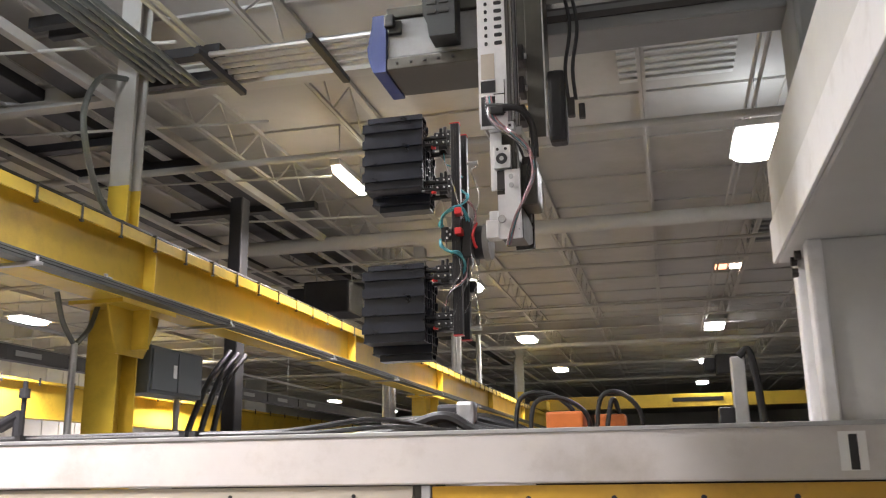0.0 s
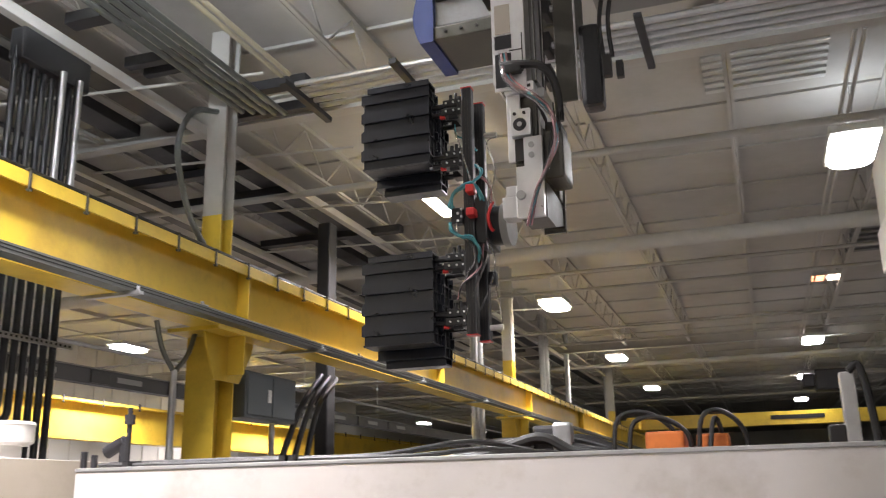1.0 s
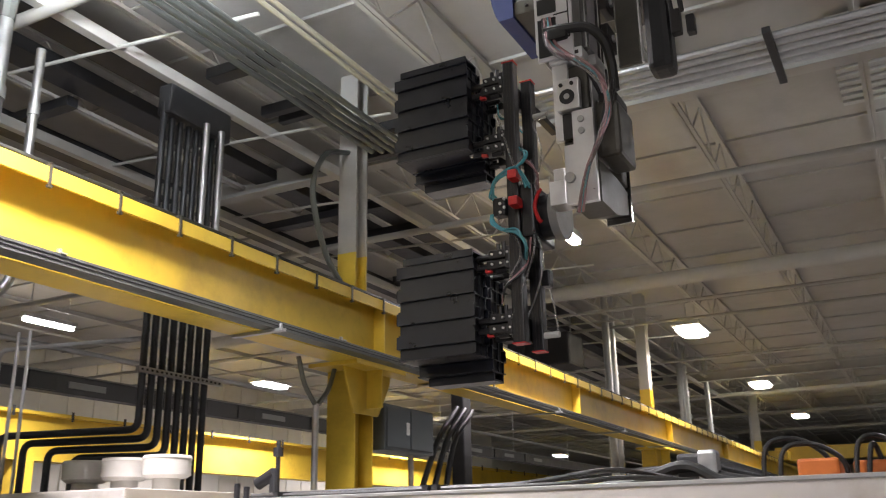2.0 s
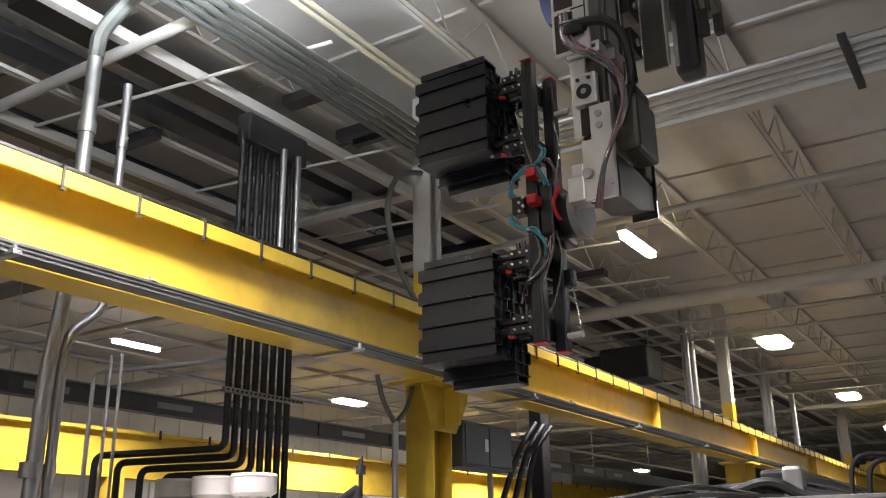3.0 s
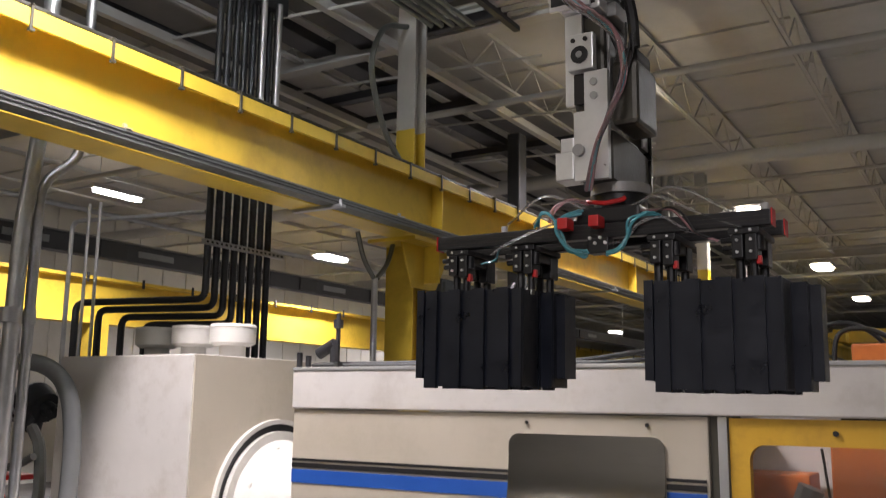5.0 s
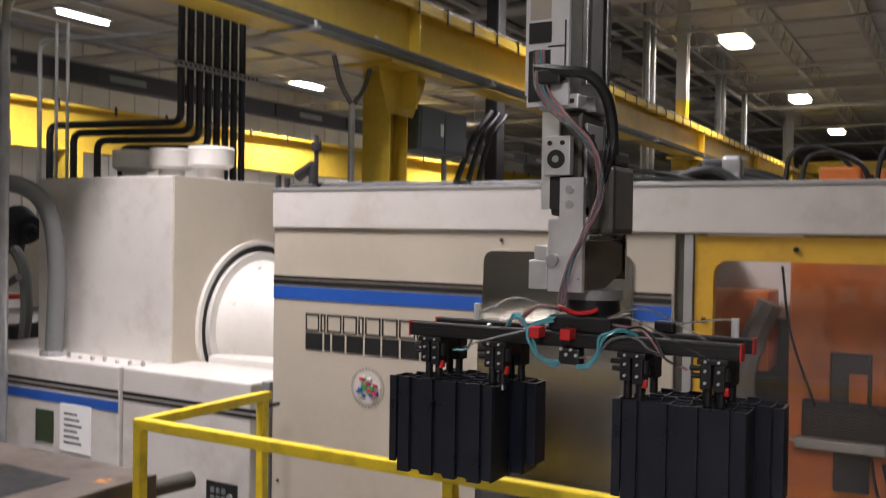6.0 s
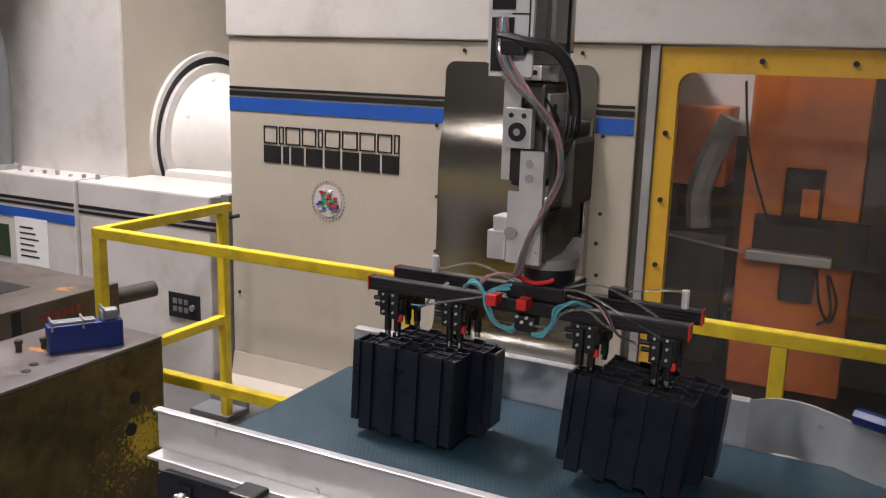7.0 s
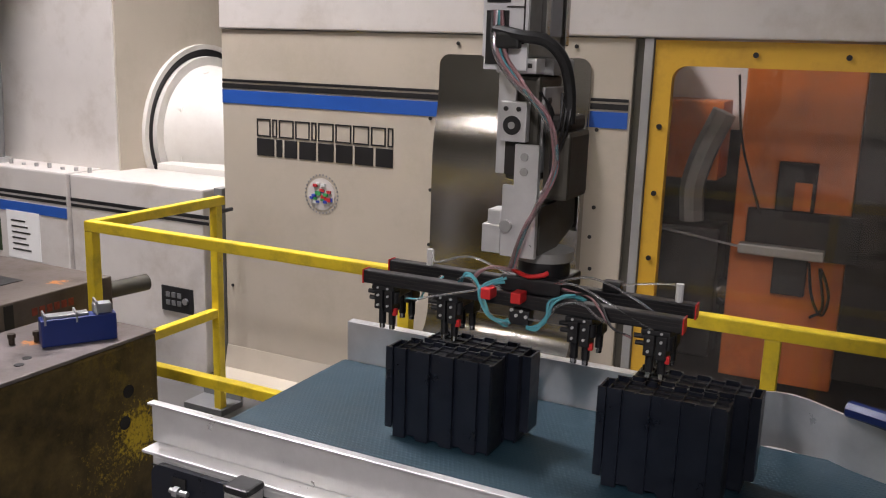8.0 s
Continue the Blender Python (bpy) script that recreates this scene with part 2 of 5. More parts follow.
def spline(pts, n=8):
    pts = [Vector(p) for p in pts]
    ext = [2 * pts[0] - pts[1], *pts, 2 * pts[-1] - pts[-2]]
    out = []
    for i in range(1, len(ext) - 2):
        p0, p1, p2, p3 = ext[i - 1:i + 3]
        for k in range(n):
            t = k / n
            out.append(0.5 * (2 * p1 + (p2 - p0) * t + (2 * p0 - 5 * p1 + 4 * p2 - p3) * t * t + (3 * p1 - p0 - 3 * p2 + p3) * t ** 3))
    return out + [pts[-1]]


def sweep(bm, pts, r, seg=8):
    pts = [Vector(p) for p in pts]
    rings = []
    up = Vector((0.31, 0.17, 0.93)).normalized()
    for i, p in enumerate(pts):
        d = (pts[min(i + 1, len(pts) - 1)] - pts[max(i - 1, 0)]).normalized()
        u = d.cross(up).normalized()
        up = u.cross(d).normalized()
        rings.append([bm.verts.new(p + r * (math.cos(2 * math.pi * k / seg) * u + math.sin(2 * math.pi * k / seg) * up)) for k in range(seg)])
    for a, b in zip(rings, rings[1:]):
        for k in range(seg):
            bm.faces.new((a[k], a[(k + 1) % seg], b[(k + 1) % seg], b[k]))
    bm.faces.new(rings[0])
    bm.faces.new(rings[-1][::-1])


def hose(pts, r, n=8, seg=8):
    bm = bmesh.new()
    sweep(bm, spline(pts, n), r, seg)
    return bm


def bent(pts, rad, n=5):
    """A pipe's line with rounded corners."""
    pts = [Vector(p) for p in pts]
    out = [pts[0]]
    for a, b, c in zip(pts, pts[1:], pts[2:]):
        p, q = b + (a - b).normalized() * rad, b + (c - b).normalized() * rad
        out += [(1 - t) ** 2 * p + 2 * t * (1 - t) * b + t * t * q for t in (k / n for k in range(n + 1))]
    return out + [pts[-1]]


def prism(bm, outline, axis, lo, hi):
    """Extrudes a 2D outline along an axis; the outline's plane is the other two axes in order."""
    def at(p, w):
        return Vector({"x": (w, p[0], p[1]), "y": (p[0], w, p[1]), "z": (p[0], p[1], w)}[axis])
    a = [bm.verts.new(at(p, lo)) for p in outline]
    b = [bm.verts.new(at(p, hi)) for p in outline]
    n = len(outline)
    bm.faces.new(a)
    bm.faces.new(b[::-1])
    for k in range(n):
        bm.faces.new((a[k], b[k], b[(k + 1) % n], a[(k + 1) % n]))


def rounded(x0, x1, z0, z1, r, corners=(1, 1, 1, 1), n=6):
    """Rectangle outline; corners: low-left, low-right, top-right, top-left."""
    out = []
    for (cx, cz, a0), c in zip(((x0 + r, z0 + r, 180), (x1 - r, z0 + r, 270), (x1 - r, z1 - r, 0), (x0 + r, z1 - r, 90)), corners):
        if c:
            out += [(cx + r * math.cos(radians(a0 + 90 * k / n)), cz + r * math.sin(radians(a0 + 90 * k / n))) for k in range(n + 1)]
        else:
            out.append((x0 if cx < (x0 + x1) / 2 else x1, z0 if cz < (z0 + z1) / 2 else z1))
    return out


# ---- hall ----
def build_hall():
    structure("floor", boxes((-24, 14, -18, 75, -0.2, 0)), CONCRETE, "grey stained concrete factory floor", "floor")
    structure("ceiling", boxes((-24, 14, -18, 75, 6.3, 6.5)), DECK, "pale painted sheet roof deck on steel joists", "ceiling")
    structure("wall_west", boxes((-24.2, -24, -18, 75, 0, 6.5)), WALL_WHITE, "cream painted factory wall", "wall")
    structure("wall_east", boxes((14, 14.2, -18, 75, 0, 6.5)), WALL_WHITE, "cream painted factory wall", "wall")
    structure("wall_south", boxes((-24, 14, -18.2, -18, 0, 6.5)), WALL_WHITE, "cream painted factory wall", "wall")
    structure("wall_north", boxes((-24, 14, 75, 75.2, 0, 6.5)), WALL_WHITE, "cream painted factory wall", "wall")
    # ribbed sheet wall closing the west bay
    bay = structure("wall_bay", boxes((-18.6, -18.5, -10, 40, 0, 6.3)), WALL_WHITE, "cream sheet wall with vertical ribs", "wall")
    for k in range(60):
        part("rib", boxes((-18.5, -18.47, -9.5 + 0.8 * k, -9.42 + 0.8 * k, 0, 6.28)), WALL_WHITE, bay)
    sky = structure("ceiling_ribbed_panel", boxes((-0.25, 1.0, 7.9, 9.9, 6.24, 6.262)), PALE_GREY, "paler ribbed roof panel", "roof panel")
    for k in range(12):
        part("rib", boxes((-0.25, 1.0, 7.93 + 0.165 * k, 7.99 + 0.165 * k, 6.21, 6.24)), PALE_GREY, sky)
    for x in (1.05, 1.13):
        structure("ceiling_conduit", rods([((x, 7.6, 5.62), (x, 26, 5.62))], 0.02, 8), WHITE_STEEL, "pale conduit along the roof", "conduit", smooth=True)
    # deck ribs and seams
    bm = bmesh.new()
    for k in range(32):
        box(bm, -24, 14, 1.0 + 1.55 * k, 1.045 + 1.55 * k, 6.27, 6.302)
    structure("trim_deck_seams", bm, DECK, "raised seams across the roof deck", "ceiling seam")
    # bar joists along the hall
    for i, x in enumerate([-14.85 + 1.65 * k for k in range(14)]):
        bm = bmesh.new()
        for dx in (-0.022, 0.022):
            box(bm, x + dx - 0.018, x + dx + 0.018, -10, 62, 5.72, 5.755)
        box(bm, x - 0.04, x + 0.04, -10, 62, 6.24, 6.29)
        y, up = 2.0, True
        if -7 < x:
            while y < 34:
                z0, z1 = (5.74, 6.25) if up else (6.25, 5.74)
                cyl(bm, (x, y, z0), (x, y + 0.55, z1), 0.011, 5)
                y, up = y + 0.55, not up
        structure("roof_joist", bm, WHITE_STEEL, "white open-web steel roof joist", "joist")
    # cross girders and sprinkler mains
    for y, z, w, h in ((7.55, 5.62, 0.16, 0.26), (1.2, 5.62, 0.16, 0.26), (24.4, 5.62, 0.16, 0.26)):
        bm = boxes((-22, 12, y - w / 2, y + w / 2, z, z + 0.02), (-22, 12, y - 0.012, y + 0.012, z + 0.02, z + h), (-22, 12, y - w / 2, y + w / 2, z + h, z + h + 0.02))
        structure("roof_girder", bm, WHITE_STEEL, "white painted steel roof girder", "girder")
    for y, z, r in ((13.3, 5.52, 0.12), (9.45, 5.55, 0.045), (16.3, 5.55, 0.03), (20.6, 5.55, 0.03), (26.9, 5.55, 0.06), (32.0, 5.55, 0.06),
                    (38.0, 5.55, 0.06), (3.7, 5.55, 0.05), (14.9, 5.55, 0.03), (22.8, 5.6, 0.025)):
        structure("ceiling_pipe", rods([((-22, y, z), (12, y, z))], r, 12), WHITE_STEEL, "white painted overhead pipe", "pipe", smooth=True)
    # long white members along the hall
    for x, z, w in ((-5.2, 5.55, 0.09), (-7.05, 5.5, 0.08), (-9.4, 5.5, 0.08)):
        structure("ceiling_channel", boxes((x - w / 2, x + w / 2, -6, 40, z, z + 0.1), bev=0.006), WHITE_STEEL, "white painted steel channel under roof", "channel")
    # conduit runs
    for k in range(5):
        y = 6.45 + 0.12 * k
        structure("ceiling_conduit", rods([((-3.6, y, 5.42), (10, y, 5.42))], 0.026, 8), GALV, "galvanised electrical conduit under the roof", "conduit", smooth=True)
    for k in range(5):
        x = -4.42 + 0.09 * k
        structure("ceiling_conduit", rods([((x, -4, 5.48), (x, 6.9 + 0.05 * k, 5.48))], 0.026, 8), DULL_CONDUIT, "dull steel conduit under the roof", "conduit", smooth=True)
    for x in (-3.72, -3.64):
        structure("ceiling_conduit", rods([((x, -4, 5.5), (x, 6.4, 5.5))], 0.02, 8), CREAM, "cream painted pipe under the roof", "conduit", smooth=True)
    for x in (-3.62, -2.6, -0.6, 1.6):
        structure("strut_hanger", boxes((x - 0.03, x + 0.03, 6.25, 7.15, 5.34, 5.39)), DARK_DUCT, "dark strut channel carrying conduits", "strut")
    # dark bus ducts and trays high on the west side
    for x, z, w, y0, y1 in ((-5.62, 5.72, 0.26, 3.0, 34), (-6.25, 5.74, 0.3, 1.0, 26), (-7.6, 5.76, 0.34, 0.0, 24), (-8.6, 5.76, 0.3, 0.0, 20)):
        structure("bus_duct", boxes((x - w / 2, x + w / 2, y0, y1, z, z + 0.12), bev=0.01), DARK_DUCT, "dark steel bus duct under the roof", "duct")
    for x0, x1, y, w in ((-5.0, -4.3, 5.15, 0.14), (-5.05, -4.4, 5.95, 0.09), (-5.0, -4.4, 6.15, 0.08), (-4.9, -3.6, 7.3, 0.1), (-4.6, -3.7, 6.8, 0.12), (-7.4, -5.3, 8.6, 0.14), (-7.2, -5.3, 9.5, 0.14), (-7.0, -4.7, 11.6, 0.16), (-7.4, -6.4, 4.9, 0.12)):
        structure("bus_duct", boxes((x0, x1, y, y + w, 5.62, 5.72), bev=0.008), DARK_DUCT, "dark steel branch duct under the roof", "duct")
    for k in range(9):
        y = 2.2 + 1.9 * k
        structure("ceiling_brace", rods([((-7.05, y, 5.56), (-3.9, y + 0.4, 5.56))], 0.016, 6), WHITE_STEEL, "thin white brace under the roof", "brace")


def u_channel(x0, x1, z0, z1, t, y0, y1):
    bm = bmesh.new()
    prism(bm, [(x0, z0), (x1, z0), (x1, z1), (x1 - t, z1), (x1 - t, z0 + t), (x0 + t, z0 + t), (x0 + t, z1), (x0, z1)], "y", y0, y1)
    return bm


def build_lamp(x, y, cool, w=0.27, z=5.5, uplight=0.0):
    lamp = thing("high_bay_lamp", "white metal high bay lamp glowing under the roof", "lamp", (x, y, z + 0.05), "hall lamps")
    part("housing", boxes((x - w, x + w, y - 0.56, y + 0.56, z + 0.03, z + 0.12), bev=0.02), PALE_GREY, lamp)
    bm = bmesh.new()
    prism(bm, rounded(x - w * 0.86, x + w * 0.86, y - 0.52, y + 0.52, min(0.2, w * 0.8)), "z", z - 0.03, z + 0.03)
    part("diffuser", bm, LAMP_GLOW_COOL if cool else LAMP_GLOW, lamp, "glowing lamp bowl")
    for dy in (-0.4, 0.4):
        part("hanger", rods([((x, y + dy, z + 0.11), (x, y + dy, 6.3))], 0.006, 6), GALV, lamp)
    if y < 30:
        li = bpy.data.lights.new("lamp_light", "AREA")
        li.shape, li.size, li.size_y = "RECTANGLE", 0.45, 1.0
        li.energy = LAMP_WATTS * (WEST_GAIN if x < -10 else NEAR_GAIN if z < 5.4 else SOUTH_GAIN if x > 0 > y else SOUTH_WEST_GAIN if y < 0 else 1)
        li.color = (1.0, 0.92, 0.97) if cool else (1.0, 0.905, 0.90)
        li.spread = radians(140)
        ob = new("lamp_light", li)
        ob.matrix_world = pose(x, y, z - 0.04)
        if uplight:
            # added upward light above the closed housing, to brighten the roof nearby
            up = bpy.data.lights.new("roof_fill_light", "AREA")
            up.shape, up.size, up.size_y = "RECTANGLE", 0.4, 0.9
            up.energy, up.color = LAMP_WATTS * uplight, (0.86, 0.92, 1.0)
            ob = new("roof_fill_light", up)
            ob.matrix_world = pose(x, y, z + 0.13, 180, 0, 0)


def build_crane():
    x = -4.4
    run = thing("crane_runway", "yellow steel crane runway beam on columns", "crane beam", (x, 6.7, 0))
    part("top_flange", boxes((x - 0.14, x + 0.14, -6, 40, 3.9, 3.935), bev=0.004), YELLOW, run)
    part("web", boxes((x - 0.012, x + 0.012, -6, 40, 3.36, 3.9)), YELLOW, run)
    part("bottom_flange", boxes((x - 0.14, x + 0.14, -6, 40, 3.325, 3.36), bev=0.004), YELLOW, run)
    part("top_lip", boxes((x + 0.13, x + 0.15, -6, 40, 3.835, 3.915)), YELLOW, run)
    part("crane_rail", boxes((x - 0.03, x + 0.03, -6, 40, 3.935, 3.985)), DARK_DUCT, run, "dark steel crane rail")
    part("cable", hose([(x + 0.09, -6, 3.965), (x + 0.1, 6, 3.96), (x + 0.08, 18, 3.965), (x + 0.1, 40, 3.96)], 0.018), RUBBER, run, "black cable along the beam")
    y = -3.12
    while y < 30:
        bm = boxes((x + 0.15, x + 0.162, y, y + 0.016, 3.815, 3.95), (x + 0.05, x + 0.162, y, y + 0.016, 3.94, 3.955), (x + 0.135, x + 0.162, y, y + 0.03, 3.805, 3.82))
        part("clip", bm, WRIST, run)
        y += 0.524
    for y in (1.2, 6.9, 12.2, 17.4, 22.7, 27.9):
        part("stiffener", boxes((x + 0.012, x + 0.13, y, y + 0.02, 3.36, 3.9)), YELLOW, run)
    # conductor channel under the beam
    ch = thing("conductor_channel", "grey conductor channel hung beside the yellow beam", "channel", (x + 0.24, 6, 3.4))
    part("channel", u_channel(x + 0.17, x + 0.29, 3.325, 3.39, 0.01, -6, 34), DULL_CONDUIT, ch)
    part("cover_groove", boxes((x + 0.2905, x + 0.294, -6, 34, 3.345, 3.352), (x + 0.2905, x + 0.294, -6, 34, 3.368, 3.374)), BLACK_PAINT, ch)
    for k in range(3):
        part("conductor_bar", boxes((x + 0.192 + 0.028 * k, x + 0.204 + 0.028 * k, -6, 34, 3.336, 3.37)), GREY_PAINT, ch)
    for y in (2.30, 5.10, 7.95, 10.8, 13.6, 16.5, 20.0):
        part("bracket", boxes((x - 0.12, x + 0.36, y, y + 0.05, 3.30, 3.3245), bev=0.004), GALV, ch, "galvanised bracket")
        part("bolt", rods([((x + 0.33, y + 0.025, 3.3245), (x + 0.33, y + 0.025, 3.36))], 0.012, 8), GALV, ch)
    for y in (3.2, 6.0, 9.0):
        part("joint_clamp", boxes((x + 0.165, x + 0.296, y, y + 0.04, 3.39, 3.40), (x + 0.24, x + 0.262, y + 0.008, y + 0.03, 3.40, 3.43), bev=0.002), GALV, ch, "galvanised joint clamp")
    # columns
    for y in (6.85, 17.0, 29.4):
        xc = -4.6
        col = thing("building_column", "steel column painted yellow below and white above", "column", (xc, y, 0), "columns under the runway")
        for nm, z0, z1, m, h in (("lower_shaft", 0, 3.29, YELLOW, 0.15), ("middle_shaft", 3.29, 4.42, YELLOW, 0.1), ("upper_shaft", 4.42, 6.3, WHITE_STEEL, 0.1)):
            bm = bmesh.new()
            prism(bm, [(xc - h, y - h), (xc + h, y - h), (xc + h, y - h + 0.016), (xc + 0.008, y - h + 0.016), (xc + 0.008, y + h - 0.016), (xc + h, y + h - 0.016),
                       (xc + h, y + h), (xc - h, y + h), (xc - h, y + h - 0.016), (xc - 0.008, y + h - 0.016), (xc - 0.008, y - h + 0.016), (xc - h, y - h + 0.016)], "z", z0, z1)
            part(nm, bm, m, col)
        bm = bmesh.new()
        prism(bm, [(y - 0.36, 3.29), (y + 0.42, 3.29), (y + 0.40, 3.2), (y + 0.2, 2.9), (y - 0.2, 2.9), (y - 0.33, 3.2)], "x", xc + 0.151, xc + 0.17)
        box(bm, xc - 0.17, xc + 0.34, y - 0.42, y + 0.42, 3.292, 3.325)
        box(bm, xc + 0.18, xc + 0.34, y - 0.01, y + 0.01, 2.95, 3.3)
        part("haunch", bm, YELLOW, col, "yellow haunch plates under the beam")
        part("base_plate", boxes((xc - 0.3, xc + 0.3, y - 0.3, y + 0.3, 0, 0.03)), YELLOW, col)
    # second runway, by the far lamps
    x = -15.6
    run2 = thing("crane_runway", "yellow steel crane runway beam further west", "crane beam", (x, 11.6, 0))
    part("top_flange", boxes((x - 0.2, x + 0.2, -10, 72, 4.25, 4.316)), YELLOW, run2)
    part("web", boxes((x - 0.015, x + 0.015, -10, 72, 3.43, 4.25)), YELLOW, run2)
    part("bottom_flange", boxes((x - 0.2, x + 0.2, -10, 72, 3.363, 3.43)), YELLOW, run2)
    for k in range(40):
        part("clip", boxes((x + 0.2, x + 0.225, -5.2 + k * 1.39, -5.15 + k * 1.39, 4.18, 4.37)), DARK_DUCT, run2)
    for y in (-6.6, 11.9, 30.0, 48.5):
        part("post", boxes((x - 0.2, x + 0.2, y - 0.2, y + 0.2, 0, 3.363), bev=0.01), YELLOW, run2)
    # dark bus beam in front of it
    x = -8.0
    bus = thing("bus_beam", "dark steel bus beam with bolted plates", "bus duct", (x, 6.7, 3.3))
    part("body", boxes((x - 0.08, x + 0.08, -6, 45, 3.34, 3.53), bev=0.008), DARK_DUCT, bus)
    part("cover_strip", boxes((x - 0.1, x + 0.1, -6, 45, 3.53, 3.545)), GREY_PAINT, bus)
    for k in range(14):
        y = -2 + k * 1.6
        part("splice_plate", boxes((x + 0.08, x + 0.1, y, y + 0.35, 3.35, 3.52), bev=0.004), BLACK_PAINT, bus)
        part("splice_plate", boxes((x + 0.08, x + 0.092, y + 0.5, y + 1.0, 3.40, 3.47), bev=0.003), GREY_PAINT, bus)
    structure("ceiling_pipe", rods([((-7.7, -6, 3.75), (-7.7, 30, 3.75))], 0.025, 8), GALV, "galvanised pipe along the bus beam", "pipe", smooth=True)
    for k in range(12):
        y = -2 + k * 3.4
        part("hanger", rods([((x, y, 3.54), (x, y, 6.25))], 0.008, 6), GALV, bus)
    # far bridge crane
    br = thing("bridge_crane", "yellow bridge crane spanning the far bay", "crane", (0, 33, 4.0))
    part("girder", boxes((-4.6, 9, 32.7, 33.1, 4.0, 4.45), bev=0.01), YELLOW, br)
    part("name_plate", boxes((0.2, 1.9, 32.68, 32.7, 4.18, 4.32)), BLACK_PAINT, br)
    part("end_truck", boxes((-4.7, -4.1, 31.9, 33.9, 3.99, 4.3), bev=0.02), YELLOW, br)


def build_pipes():
    # bank of black pipes between roof and machine
    bank = thing("pipe_bank", "bank of black iron pipes dropping from the roof", "pipes", (-5.0, 5.05, 2.4))
    for k in range(8):
        y = 4.72 + 0.093 * k
        if k < 4:
            z = 2.62 - 0.055 * k
            pts = bent([(-5.0, y, 5.2), (-5.0, y, z), (-6.15 + 0.16 * k, y - 0.25, z), (-6.15 + 0.16 * k, y - 0.25, 1.9)], 0.08)
        else:
            pts = [(-5.0, y, 5.2), (-5.0, y, 2.1)]
        bm = bmesh.new()
        sweep(bm, pts, 0.027, 10)
        part("pipe", bm, BLACK_PIPE, bank, smooth=True)
    bm = bmesh.new()
    sweep(bm, bent([(-5.02, 4.7, 3.28), (-6.25, 4.45, 3.28), (-6.25, 4.45, 1.9)], 0.08), 0.018, 8)
    part("thin_conduit", bm, GALV, bank, "thin steel conduit", smooth=True)
    for k in range(2):
        part("thin_conduit", rods([((-6.05 + 0.13 * k, 4.45, 1.9), (-6.05 + 0.13 * k, 4.45, 3.4))], 0.013, 8), GALV, bank, smooth=True)
    for y in (5.1, 5.28):
        part("bright_pipe", rods([((-4.9, y, 3.95), (-4.9, y, 5.15))], 0.028, 10), GALV, bank, "bright steel pipe", smooth=True)
    part("strut", boxes((-4.965, -4.93, 4.62, 5.5, 3.02, 3.06)), GALV, bank, "perforated galvanised strut")
    for k in range(18):
        part("strut_hole", boxes((-4.932, -4.929, 4.64 + 0.048 * k, 4.662 + 0.048 * k, 3.032, 3.048)), BLACK_PAINT, bank)
    part("header_box", boxes((-5.06, -4.92, 4.7, 5.42, 5.1, 5.36), bev=0.02), DARK_DUCT, bank, "dark sheet duct above the pipes")
    for pts, r in (([(-5.0, 3.27, 5.2), (-5.0, 3.27, 3.6), (-5.0, 3.2, 2.9), (-5.0, 3.17, 0.0)], 0.05),
                   ([(-5.0, 3.56, 5.1), (-5.0, 3.56, 3.42), (-5.0, 3.3, 3.2), (-5.0, 3.3, 0.0)], 0.032)):
        bm = bmesh.new()
        sweep(bm, bent(pts, 0.12), r, 12)
        g = thing("riser_pipe", "galvanised riser pipe with couplings beside the machine", "pipe", (pts[-1][0], pts[-1][1], 0.0), "riser pipes")
        part("pipe", bm, GALV, g, smooth=True)
        for z in (2.32, 4.6):
            yy = pts[-1][1] if z < 3 else pts[0][1]
            part("coupling", rods([((-5.0, yy, z), (-5.0, yy, z + 0.09))], r * 1.22, 12), GALV, g, smooth=True)
    dh = thing("flexible_conduit", "dark hose bending from the riser to the roof", "conduit", (-5.0, 3.27, 5.2))
    part("hose", hose([(-5.0, 3.27, 5.18), (-4.98, 3.29, 5.4), (-4.8, 3.4, 5.7), (-4.5, 3.55, 6.0), (-4.4, 3.6, 6.3)], 0.055), DULL_CONDUIT, dh, smooth=True)
    # dark cable column and flexible conduits past the yellow column
    cc = thing("cable_riser", "dark cable riser with bent conduits beyond the column", "conduit", (-5.2, 10.3, 0))
    part("duct", boxes((-5.3, -5.12, 10.2, 10.42, 0.0, 5.4), bev=0.02), DARK_DUCT, cc)
    for k in range(3):
        part("conduit", hose([(-4.9, 10.0 - 0.2 * k, 3.3), (-4.95, 9.6 - 0.2 * k, 2.9), (-4.95, 9.3 - 0.3 * k, 2.2)], 0.035), BLACK_PIPE, cc, smooth=True)
    fl = thing("flexible_conduit", "dark flexible conduit looping down to the beam", "conduit", (-4.5, 6.5, 4.0))
    part("conduit", hose([(-4.6, 6.75, 5.45), (-4.55, 6.3, 5.25), (-4.5, 6.05, 4.8), (-4.5, 6.25, 4.3), (-4.45, 6.5, 3.98)], 0.027), DULL_CONDUIT, fl, smooth=True)
    fl = thing("flexible_conduit", "dark forked conduit beside the yellow column", "conduit", (-4.6, 6.3, 2.2))
    part("conduit", hose([(-4.6, 6.05, 3.32), (-4.6, 6.15, 3.1), (-4.6, 6.3, 2.95)], 0.022), DULL_CONDUIT, fl, smooth=True)
    part("conduit", hose([(-4.6, 6.6, 3.32), (-4.6, 6.5, 3.1), (-4.6, 6.35, 2.95)], 0.022), DULL_CONDUIT, fl, smooth=True)
    part("stem", rods([((-4.6, 6.32, 2.0), (-4.6, 6.32, 2.95))], 0.03), GALV, fl, smooth=True)
    # grey control box on the column
    cb = thing("control_box", "grey steel control box on the yellow column", "control box", (-4.55, 7.7, 2.6))
